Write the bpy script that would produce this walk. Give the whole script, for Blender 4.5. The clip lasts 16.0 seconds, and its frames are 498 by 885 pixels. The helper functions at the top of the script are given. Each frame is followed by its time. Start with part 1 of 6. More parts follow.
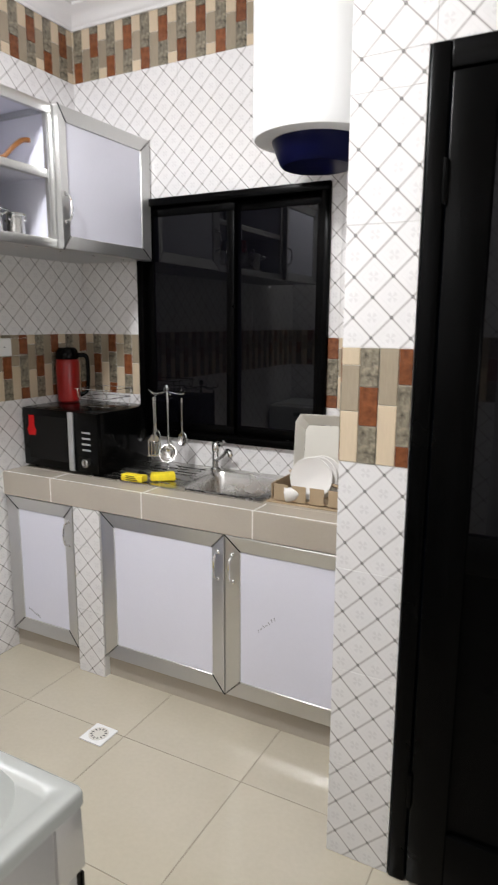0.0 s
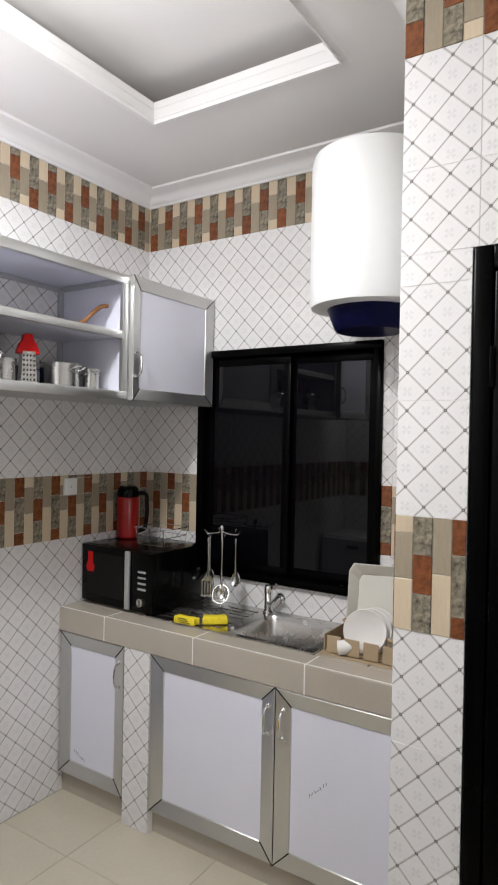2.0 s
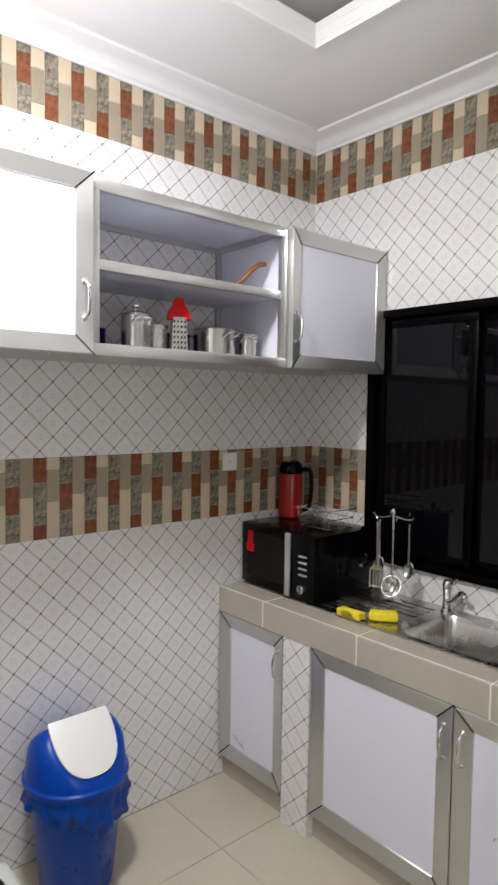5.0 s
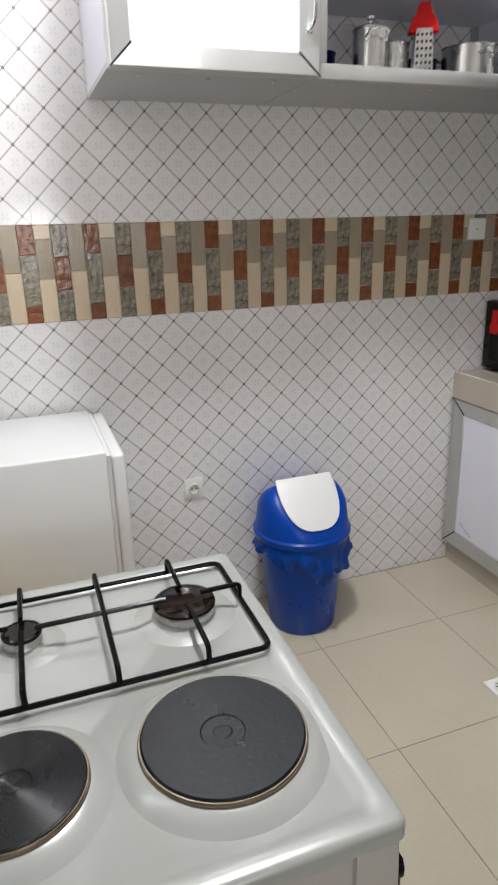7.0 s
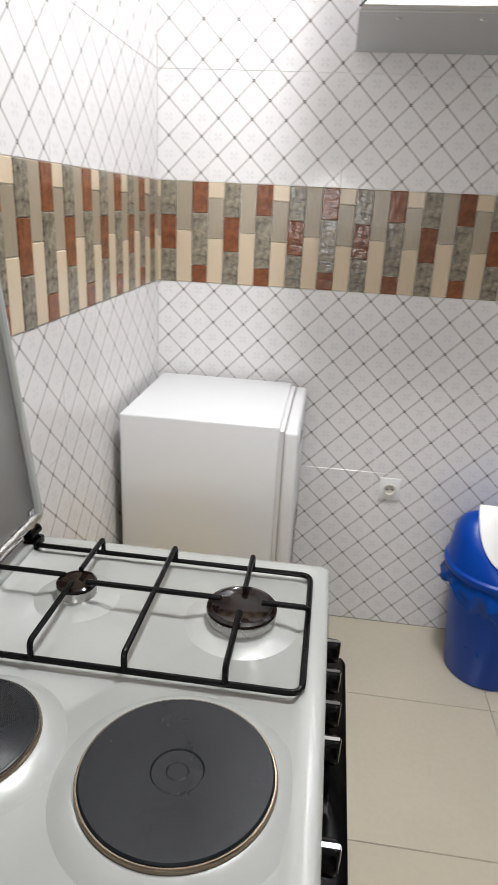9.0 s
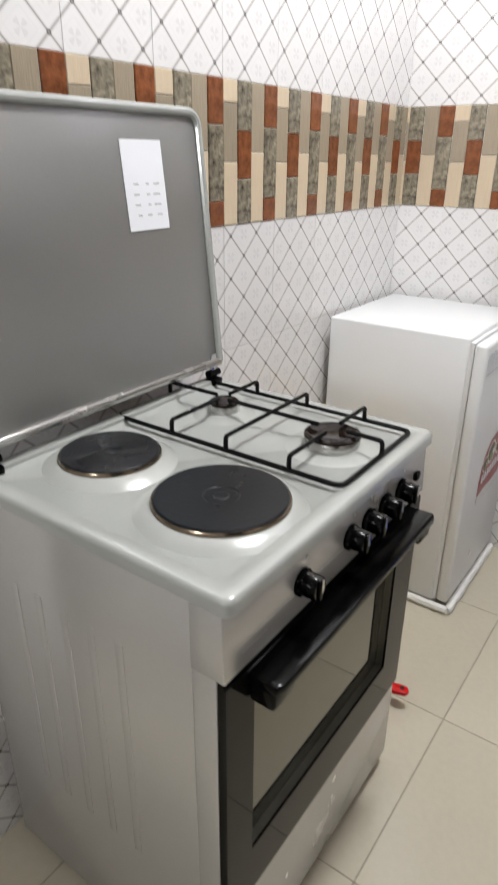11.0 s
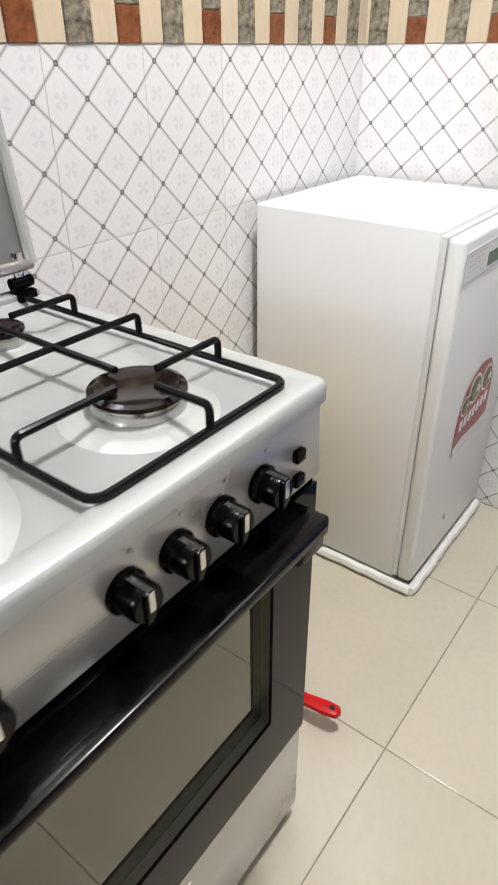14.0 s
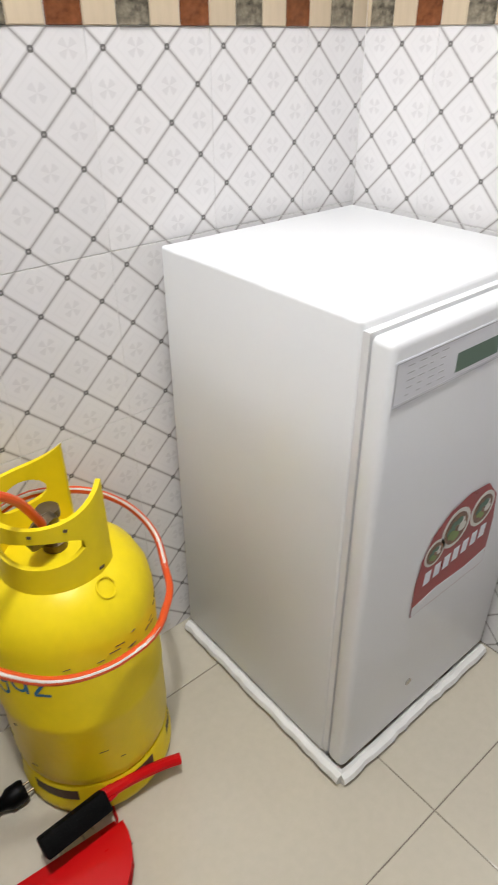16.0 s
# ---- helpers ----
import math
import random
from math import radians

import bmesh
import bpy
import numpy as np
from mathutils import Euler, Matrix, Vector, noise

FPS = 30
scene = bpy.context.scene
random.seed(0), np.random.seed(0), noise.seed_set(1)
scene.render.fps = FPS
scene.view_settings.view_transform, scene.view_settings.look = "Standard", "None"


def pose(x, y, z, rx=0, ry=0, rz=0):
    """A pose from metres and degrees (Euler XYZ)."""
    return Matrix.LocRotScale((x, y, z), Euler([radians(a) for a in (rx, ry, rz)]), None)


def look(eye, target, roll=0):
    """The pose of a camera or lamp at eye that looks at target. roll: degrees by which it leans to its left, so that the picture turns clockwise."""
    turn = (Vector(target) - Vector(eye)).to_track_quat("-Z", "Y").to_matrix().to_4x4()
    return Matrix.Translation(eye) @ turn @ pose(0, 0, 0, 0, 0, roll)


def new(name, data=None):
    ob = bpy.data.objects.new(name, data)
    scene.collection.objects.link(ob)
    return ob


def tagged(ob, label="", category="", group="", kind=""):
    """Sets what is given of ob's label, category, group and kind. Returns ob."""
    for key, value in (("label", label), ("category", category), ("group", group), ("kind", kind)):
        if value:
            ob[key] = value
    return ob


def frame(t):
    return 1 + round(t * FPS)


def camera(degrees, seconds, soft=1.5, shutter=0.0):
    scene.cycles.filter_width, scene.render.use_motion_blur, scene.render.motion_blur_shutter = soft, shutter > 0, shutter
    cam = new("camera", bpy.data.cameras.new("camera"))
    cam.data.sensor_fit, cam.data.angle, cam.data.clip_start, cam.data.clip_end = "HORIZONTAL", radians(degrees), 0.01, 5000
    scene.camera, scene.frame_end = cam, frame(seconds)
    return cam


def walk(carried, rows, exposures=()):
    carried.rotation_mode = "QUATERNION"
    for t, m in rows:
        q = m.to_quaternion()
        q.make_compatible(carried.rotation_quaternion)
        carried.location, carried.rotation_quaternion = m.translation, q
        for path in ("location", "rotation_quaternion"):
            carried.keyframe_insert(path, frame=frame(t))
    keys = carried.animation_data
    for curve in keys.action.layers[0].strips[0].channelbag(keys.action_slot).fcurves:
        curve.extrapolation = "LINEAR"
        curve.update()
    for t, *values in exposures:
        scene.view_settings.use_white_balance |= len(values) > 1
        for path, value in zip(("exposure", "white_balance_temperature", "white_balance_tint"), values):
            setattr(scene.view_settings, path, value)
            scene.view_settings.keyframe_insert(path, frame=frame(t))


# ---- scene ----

cam = camera(42.85, 16.0, soft=1.5, shutter=0.3)
PATH = [
    (0, (2.353, -0.02, 1.562), (1.428, 1.714, 1.19), 0.3),
    (0.5, (2.327, -0.043, 1.638), (1.264, 1.628, 1.355), 0.7),
    (1, (2.331, -0.036, 1.664), (1.213, 1.612, 1.474), 0.9),
    (1.5, (2.348, -0.043, 1.683), (1.233, 1.612, 1.554), 0.3),
    (2, (2.369, -0.068, 1.697), (1.282, 1.611, 1.681), 1.1),
    (2.5, (2.397, -0.039, 1.751), (1.394, 1.689, 1.831), -1.0),
    (3, (2.358, -0.009, 1.775), (1.322, 1.695, 1.928), -0.9),
    (3.2, (2.313, 0.028, 1.767), (1.238, 1.709, 1.908), -0.7),
    (5.3, (2.221, 0.255, 1.662), (0.608, 1.419, 1.452), -0.2),
    (5.5, (2.218, 0.283, 1.63), (0.548, 1.345, 1.339), -0.9),
    (6, (2.198, 0.277, 1.569), (0.498, 1.224, 1.11), -1.1),
    (6.5, (2.189, 0.27, 1.522), (0.433, 1.073, 1.0), -1.0),
    (7, (2.171, 0.284, 1.476), (0.385, 0.913, 0.833), -1.6),
    (7.5, (2.162, 0.297, 1.451), (0.36, 0.763, 0.718), -0.4),
    (8, (2.103, 0.325, 1.442), (0.259, 0.591, 0.713), -0.8),
    (8.2, (2.084, 0.361, 1.444), (0.239, 0.612, 0.714), 0.4),
    (10.3, (2.044, 0.867, 1.425), (0.533, -0.272, 0.776), 1.2),
    (10.5, (2.095, 0.893, 1.416), (0.608, -0.275, 0.765), 0.4),
    (11, (2.21, 0.954, 1.346), (0.728, -0.109, 0.526), 0.5),
    (11.5, (2.215, 0.978, 1.271), (0.782, -0.031, 0.308), 1.4),
    (12, (2.158, 0.991, 1.221), (0.775, -0.005, 0.174), 1.2),
    (12.5, (2.063, 1.008, 1.2), (0.694, 0.015, 0.132), -0.4),
    (13, (1.958, 1.018, 1.201), (0.591, -0.004, 0.157), 0.3),
    (13.5, (1.829, 0.974, 1.214), (0.448, -0.022, 0.166), 0.0),
    (14, (1.673, 0.91, 1.189), (0.324, -0.128, 0.138), -0.5),
    (14.5, (1.486, 0.934, 1.198), (0.411, -0.393, 0.157), 0.3),
    (15, (1.293, 0.904, 1.199), (0.316, -0.484, 0.14), -0.3),
    (15.5, (1.146, 0.902, 1.181), (0.141, -0.444, 0.094), -1.1),
    (16, (1.047, 0.917, 1.185), (-0.032, -0.379, 0.11), -0.4),
]
EXPOSURES = [(0.0, 0.18), (0.5, -0.08), (2.0, -0.15), (3.0, -0.1), (5.5, -0.14), (7.0, -0.12), (8.0, 0.03), (10.5, 0.0), (11.5, 0.29), (12.5, 0.43), (13.5, 0.48), (15.0, 0.57), (16.0, 0.28)]
walk(cam, [(t, look(eye, target, roll)) for t, eye, target, roll in PATH], EXPOSURES)

# ---- plan of the room (metres) ----
NORTH = 2.55        # window wall
EAST = 3.1          # far side of the room
NICHE_X = 1.785     # west face of the wall that closes the counter niche
DOOR_Y = 1.555      # face of the wall with the black door
DOOR_X0, DOOR_X1, DOOR_TOP = 1.97, 2.85, 2.18
WIN_X0, WIN_X1, WIN_Z0, WIN_Z1 = 0.37, 1.36, 1.0, 2.13
CEIL = 3.0
HALL_X, HALL_Y = 1.98, -1.7   # opening to the hall: its west edge and far wall
TRAY = (0.545, 0.45, 1.455, 1.96)   # x0, y0, x1, y1 of the raised ceiling
BAND_LOW, BAND_HIGH = (1.2, 1.5), (2.7, 3.0)
CTR_Y, CTR_Z = 1.965, 0.88

# ---- light ----
world = bpy.data.worlds.new("night")
scene.world = world
world.use_nodes = True
world.node_tree.nodes["Background"].inputs[0].default_value = (0.004, 0.006, 0.012, 1)
world.node_tree.nodes["Background"].inputs[1].default_value = 1.0


def lamp(name, kind, m, energy, size=0.1, colour=(1, 1, 1), size_y=None):
    data = bpy.data.lights.new(name, kind)
    data.energy, data.color = energy, colour
    if kind == "AREA":
        data.shape = "RECTANGLE" if size_y else "DISK"
        data.size = size
        if size_y:
            data.size_y = size_y
    else:
        data.shadow_soft_size = size
    ob = new(name, data)
    ob.matrix_world = m
    return ob


lamp("ceiling_lamp_light", "AREA", pose(0.92, 0.74, 2.93), 31, 0.24, (0.975, 0.985, 1.0))
lamp("ceiling_bulb_light", "POINT", pose(0.92, 0.74, 2.80), 30, 0.09, (0.975, 0.985, 1.0))
# unseen fill added on the east side, standing in for light beside the camera
lamp("wall_lamp_light", "AREA", look((3.05, 0.50, 1.46), (0.3, 0.6, 1.2)), 6.5, 0.22, (0.975, 0.985, 1.0), 0.22)


# ---- materials ----
def material(name, base, rough=0.5, metal=0.0, spots=0.08, scale=6.0, grain=0.0, grain_scale=120.0, bump=0.0,
             bump_scale=80.0, rough_spots=0.08, coat=0.0, by_object=0.0, emit=None, stretch=(1, 1, 1), rng_coord="Object"):
    m = bpy.data.materials.new(name)
    m.use_nodes = True
    nt = m.node_tree
    n, l = nt.nodes, nt.links
    b = n["Principled BSDF"]
    b.inputs["Roughness"].default_value = rough
    b.inputs["Metallic"].default_value = metal
    b.inputs["Coat Weight"].default_value = coat
    b.inputs["Coat Roughness"].default_value = 0.06
    co = n.new("ShaderNodeTexCoord")
    mp = n.new("ShaderNodeMapping")
    mp.inputs["Scale"].default_value = stretch
    l.new(co.outputs[rng_coord], mp.inputs[0])
    big = n.new("ShaderNodeTexNoise")
    big.inputs["Scale"].default_value = scale
    big.inputs["Detail"].default_value = 4
    l.new(mp.outputs[0], big.inputs["Vector"])
    fine = n.new("ShaderNodeTexNoise")
    fine.inputs["Scale"].default_value = grain_scale
    fine.inputs["Detail"].default_value = 3
    l.new(mp.outputs[0], fine.inputs["Vector"])

    def math(op, a, c=None):
        x = n.new("ShaderNodeMath")
        x.operation = op
        for i, v in enumerate((a, c)):
            if v is None:
                continue
            if isinstance(v, (int, float)):
                x.inputs[i].default_value = v
            else:
                l.new(v, x.inputs[i])
        return x.outputs[0]
    total = math("ADD", math("MULTIPLY", math("SUBTRACT", big.outputs[0], 0.5), 2 * spots),
                 math("MULTIPLY", math("SUBTRACT", fine.outputs[0], 0.5), 2 * grain))
    if by_object:
        info = n.new("ShaderNodeObjectInfo")
        total = math("ADD", total, math("MULTIPLY", math("SUBTRACT", info.outputs["Random"], 0.5), 2 * by_object))
    value = math("ADD", total, 1.0)
    hsv = n.new("ShaderNodeHueSaturation")
    hsv.inputs["Color"].default_value = (*base, 1)
    l.new(value, hsv.inputs["Value"])
    l.new(hsv.outputs[0], b.inputs["Base Color"])
    l.new(math("ADD", math("MULTIPLY", math("SUBTRACT", big.outputs[0], 0.5), 2 * rough_spots), rough), b.inputs["Roughness"])
    if bump:
        bt = n.new("ShaderNodeTexNoise")
        bt.inputs["Scale"].default_value = bump_scale
        bt.inputs["Detail"].default_value = 3
        l.new(mp.outputs[0], bt.inputs["Vector"])
        bp = n.new("ShaderNodeBump")
        bp.inputs["Strength"].default_value = bump
        bp.inputs["Distance"].default_value = 0.004
        l.new(bt.outputs[0], bp.inputs["Height"])
        l.new(bp.outputs[0], b.inputs["Normal"])
    if emit:
        b.inputs["Emission Color"].default_value = (*emit[0], 1)
        b.inputs["Emission Strength"].default_value = emit[1]
    return m


def lattice_material():
    """Glazed wall tile: white with a printed trellis of diagonal lines, small links at the crossings and faint stars."""
    m = material("trellis_tile", (0.77, 0.755, 0.75), 0.16, 0, 0.03, 14, 0.02, 90, 0.10, 14, 0.05, by_object=0.02)
    n, l = m.node_tree.nodes, m.node_tree.links
    b = n["Principled BSDF"]
    co = n.new("ShaderNodeTexCoord")
    sep = n.new("ShaderNodeSeparateXYZ")
    l.new(co.outputs["Object"], sep.inputs[0])

    def M(op, a, c=0.0, d=None):
        x = n.new("ShaderNodeMath")
        x.operation = op
        for i, v in enumerate((a, c, d)):
            if v is None:
                continue
            if isinstance(v, (int, float)):
                x.inputs[i].default_value = v
            else:
                l.new(v, x.inputs[i])
        return x.outputs[0]
    u, v = sep.outputs[0], sep.outputs[2]
    p = M("MULTIPLY", M("ADD", u, v), 10.0)
    q = M("MULTIPLY", M("SUBTRACT", M("SUBTRACT", u, v), 0.05), 10.0)
    dp = M("MULTIPLY", M("ABSOLUTE", M("SUBTRACT", M("FRACT", M("ADD", p, 0.5)), 0.5)), 0.0707)
    dq = M("MULTIPLY", M("ABSOLUTE", M("SUBTRACT", M("FRACT", M("ADD", q, 0.5)), 0.5)), 0.0707)

    def step(x, edge, soft):
        r = n.new("ShaderNodeMapRange")
        r.interpolation_type = "SMOOTHSTEP"
        r.inputs["From Min"].default_value = edge
        r.inputs["From Max"].default_value = edge + soft
        r.inputs["To Min"].default_value = 1.0
        r.inputs["To Max"].default_value = 0.0
        l.new(x, r.inputs["Value"])
        return r.outputs[0]
    core = M("MAXIMUM", step(dp, 0.0009, 0.0009), step(dq, 0.0009, 0.0009))
    halo = M("MAXIMUM", step(dp, 0.0024, 0.0022), step(dq, 0.0024, 0.0022))
    r = M("SQRT", M("ADD", M("MULTIPLY", dp, dp), M("MULTIPLY", dq, dq)))
    ring = step(M("ABSOLUTE", M("SUBTRACT", r, 0.0030)), 0.0011, 0.0009)
    # faint pinwheel in the middle of each diamond
    cp = M("SUBTRACT", M("FRACT", p), 0.5)
    cq = M("SUBTRACT", M("FRACT", q), 0.5)
    cr = M("SQRT", M("ADD", M("MULTIPLY", cp, cp), M("MULTIPLY", cq, cq)))
    ss = M("GREATER_THAN", M("MULTIPLY", M("SUBTRACT", M("ABSOLUTE", cp), M("MULTIPLY", M("ABSOLUTE", cq), 2.2)), M("SUBTRACT", M("ABSOLUTE", cq), M("MULTIPLY", M("ABSOLUTE", cp), 2.2))), 0.0)
    star = M("MULTIPLY", step(cr, 0.18, 0.03), M("SUBTRACT", 1.0, ss))
    wheel = M("MULTIPLY", step(cr, 0.27, 0.04), M("GREATER_THAN", M("MULTIPLY", cp, cq), 0.0))
    src = b.inputs["Base Color"].links[0].from_socket

    def mix(col, fac, to, amount):
        x = n.new("ShaderNodeMix")
        x.data_type = "RGBA"
        l.new(M("MULTIPLY", fac, amount), x.inputs["Factor"])
        l.new(col, x.inputs[6])
        x.inputs[7].default_value = (*to, 1)
        return x.outputs[2]
    c = mix(src, wheel, (0.66, 0.65, 0.65), 0.05)
    c = mix(c, star, (0.52, 0.50, 0.50), 0.28)
    edge = M("MAXIMUM", M("ABSOLUTE", cp), M("ABSOLUTE", cq))
    c = mix(c, M("SUBTRACT", step(edge, 0.31, 0.02), step(edge, 0.27, 0.02)), (0.62, 0.605, 0.60), 0.14)
    c = mix(c, halo, (0.50, 0.475, 0.455), 0.45)
    c = mix(c, core, (0.21, 0.19, 0.18), 0.6)
    c = mix(c, ring, (0.09, 0.085, 0.08), 0.8)
    l.new(c, b.inputs["Base Color"])
    return m


TILE = lattice_material()
GROUT = material("white_grout", (0.78, 0.77, 0.75), 0.7, spots=0.08, scale=9, bump=0.3)
WHITE_GROUT = material("bright_white_grout", (0.76, 0.74, 0.70), 0.7, spots=0.1, scale=30)
RED_STONE = material("printed_red_stone", (0.185, 0.062, 0.024), 0.17, spots=0.9, scale=45, grain=0.5, grain_scale=160, bump=0.5, bump_scale=50, by_object=0.15)
GREY_STONE = material("printed_grey_stone", (0.20, 0.175, 0.13), 0.17, spots=1.5, scale=55, grain=0.8, grain_scale=150, bump=0.6, bump_scale=45, by_object=0.1)
GREY_WOOD = material("printed_grey_wood", (0.33, 0.275, 0.20), 0.18, spots=0.14, scale=30, grain=0.12, grain_scale=90, bump=0.2, by_object=0.08, stretch=(5, 5, 0.5))
CREAM_WOOD = material("printed_cream_wood", (0.60, 0.49, 0.35), 0.18, spots=0.08, scale=30, grain=0.06, grain_scale=90, bump=0.15, by_object=0.06, stretch=(5, 5, 0.5))
FLOOR = material("beige_floor_tile", (0.50, 0.455, 0.36), 0.13, spots=0.09, scale=3.0, grain=0.05, grain_scale=60, bump=0.05, bump_scale=5, rough_spots=0.08, by_object=0.015)
FLOOR_GROUT = material("dirty_floor_grout", (0.22, 0.19, 0.15), 0.8, spots=0.3, scale=20)
CEILING = material("ceiling_paint", (0.80, 0.785, 0.77), 0.85, spots=0.03, scale=2, bump=0.15, bump_scale=30)
PLASTER = material("white_moulding_plaster", (0.83, 0.82, 0.81), 0.6, spots=0.03, scale=8, bump=0.1)
TRAY_TAUPE = material("taupe_tray_side", (0.36, 0.30, 0.26), 0.8, spots=0.05, scale=4)
PAINT = material("plain_wall_paint", (0.7, 0.68, 0.65), 0.7, spots=0.04, scale=3)
ALU = material("brushed_aluminium", (0.62, 0.62, 0.61), 0.33, 0.9, 0.05, 8, 0.05, 200, 0.05, 200, 0.08)
ALU_MATT = material("matt_aluminium", (0.55, 0.56, 0.57), 0.42, 0.75, 0.06, 8, 0.05, 200, rough_spots=0.1)
PANEL = material("pale_lilac_panel", (0.73, 0.73, 0.82), 0.45, spots=0.02, scale=4, grain=0.02, bump=0.04)
GAP = material("dark_joint", (0.004, 0.004, 0.004), 0.7)
BLACK_ALU = material("black_aluminium", (0.0012, 0.0012, 0.0012), 0.25, spots=0.2, scale=8, rough_spots=0.06)
COUNTER_TILE = material("taupe_counter_tile", (0.43, 0.385, 0.325), 0.2, spots=0.06, scale=7, grain=0.04, bump=0.05)
STEEL = material("stainless_steel", (0.55, 0.54, 0.52), 0.26, 1.0, 0.08, 10, 0.06, 160, 0.03, 160, 0.12)
CHROME = material("chrome", (0.75, 0.75, 0.75), 0.08, 1.0, 0.03)
DARK_STEEL = material("dark_hob_tray", (0.02, 0.02, 0.02), 0.2, spots=0.2)
FLASK_RED = material("dark_red_enamel", (0.28, 0.004, 0.004), 0.3, spots=0.06)
BLACK_PLASTIC = material("glossy_black_plastic", (0.0012, 0.0012, 0.0012), 0.16, spots=0.2, scale=12)
BLACK_MATT = material("matt_black_plastic", (0.0012, 0.0012, 0.0012), 0.45, spots=0.2, scale=12)
ENAMEL = material("silver_grey_enamel", (0.385, 0.395, 0.375), 0.24, 0.1, 0.03, 6, 0.02, 140, 0.04, 20, 0.05, coat=0.4)
STOVE_PANEL = material("silver_painted_steel", (0.57, 0.555, 0.54), 0.25, 0.5, 0.04, 6, 0.03, 150, 0.04, 30, 0.06)
HOTPLATE = material("cast_iron_plate", (0.005, 0.007, 0.0095), 0.3, 0.0, 0.3, 12, 0.15, 160, 0.08, 120, 0.1)
TURNED_PLATE = material("turned_cast_iron_plate", (0.009, 0.010, 0.012), 0.27, 0.0, 0.3, 12, 0.15, 160)
BRASS_EDGE = material("heat_tinted_steel_ring", (0.25, 0.20, 0.15), 0.2, 1.0, 0.25, 12)
BLACK_ENAMEL = material("black_enamelled_wire", (0.006, 0.006, 0.006), 0.22, spots=0.2)
FRIDGE = material("fridge_white_enamel", (0.74, 0.75, 0.755), 0.3, spots=0.015, scale=5, grain=0.01, bump=0.05, bump_scale=260, rough_spots=0.02, coat=0.1)
SEAL = material("grey_rubber_seal", (0.72, 0.72, 0.72), 0.6)
FOAM = material("white_foam_strip", (0.72, 0.71, 0.67), 0.7, spots=0.15, scale=30, bump=0.5, bump_scale=60)
YELLOW = material("yellow_cylinder_paint", (0.80, 0.62, 0.012), 0.35, spots=0.10, scale=9, grain=0.05, grain_scale=60, bump=0.2, bump_scale=30)
BRASS = material("tarnished_brass", (0.16, 0.12, 0.07), 0.4, 0.8, 0.3, 60)
RUST = material("rusty_scratch", (0.10, 0.07, 0.04), 0.7, spots=0.3, scale=60)
RED_HOSE = material("orange_red_hose", (0.75, 0.09, 0.015), 0.3, spots=0.05)
WHITE_HOSE = material("white_hose_stripe", (0.80, 0.74, 0.68), 0.35)
RED_PLASTIC = material("red_plastic", (0.50, 0.004, 0.005), 0.30, spots=0.06, scale=14)
BLUE_PLASTIC = material("royal_blue_plastic", (0.0, 0.05, 0.36), 0.3, spots=0.06, scale=10, bump=0.05)
BLUE_BAG = material("blue_bag_film", (0.0, 0.05, 0.32), 0.18, spots=0.15, scale=30)
NAVY = material("navy_plastic", (0.002, 0.003, 0.028), 0.3)
WHITE_PLASTIC = material("white_plastic", (0.80, 0.80, 0.79), 0.35, spots=0.02)
HEATER_WHITE = material("heater_white_enamel", (0.86, 0.87, 0.86), 0.3, spots=0.01)
CREAM_PLASTIC = material("cream_plastic", (0.66, 0.64, 0.58), 0.35, spots=0.05)
BROWN_PLASTIC = material("tan_plastic", (0.40, 0.30, 0.19), 0.4, spots=0.06)
CHINA = material("white_china", (0.78, 0.76, 0.73), 0.12, spots=0.02)
SPONGE = material("yellow_sponge", (0.78, 0.62, 0.02), 0.8, spots=0.2, scale=60, bump=0.9, bump_scale=120)
WOOD = material("varnished_handle_wood", (0.23, 0.09, 0.022), 0.3, spots=0.3, scale=20, stretch=(1, 6, 6))
PAPER = material("white_label_paper", (0.78, 0.79, 0.82), 0.6, spots=0.05)
INK = material("faded_print", (0.45, 0.45, 0.46), 0.6)
SCUFF_BLUE = material("pale_blue_scuff", (0.35, 0.52, 0.68), 0.5)
STICKER_RED = material("printed_red_film", (0.30, 0.018, 0.015), 0.3, spots=0.3, scale=20)
STICKER_BROWN = material("printed_brown_food", (0.20, 0.10, 0.05), 0.4, spots=0.8, scale=60)
STICKER_GREEN = material("printed_green_food", (0.18, 0.26, 0.06), 0.4, spots=0.5, scale=60)
GREEN_INK = material("green_print", (0.10, 0.17, 0.12), 0.5)
BLUE_INK = material("blue_print", (0.01, 0.15, 0.32), 0.5)
CAP_ENAMEL = material("brown_black_enamel", (0.010, 0.006, 0.005), 0.1, spots=0.2)
BRISTLE = material("black_bristle", (0.0015, 0.0015, 0.0015), 0.7)


def glass_material():
    m = material("night_window_glass", (0.002, 0.002, 0.003), 0.02, spots=0.0, rough_spots=0.0)
    m.node_tree.nodes["Principled BSDF"].inputs["Specular IOR Level"].default_value = 0.26
    return m


for soft in (BLUE_PLASTIC, RED_PLASTIC, YELLOW, BLUE_BAG):
    soft.node_tree.nodes["Principled BSDF"].inputs["Specular IOR Level"].default_value = 0.22
for dark in (BRISTLE, BLACK_MATT, NAVY, BLACK_ENAMEL):
    dark.node_tree.nodes["Principled BSDF"].inputs["Specular IOR Level"].default_value = 0.1
WINDOW_GLASS = glass_material()
BLACK_PLASTIC.node_tree.nodes["Principled BSDF"].inputs["Specular IOR Level"].default_value = 0.12
BLACK_ALU.node_tree.nodes["Principled BSDF"].inputs["Specular IOR Level"].default_value = 0.05
CAP_ENAMEL.node_tree.nodes["Principled BSDF"].inputs["Specular IOR Level"].default_value = 0.25


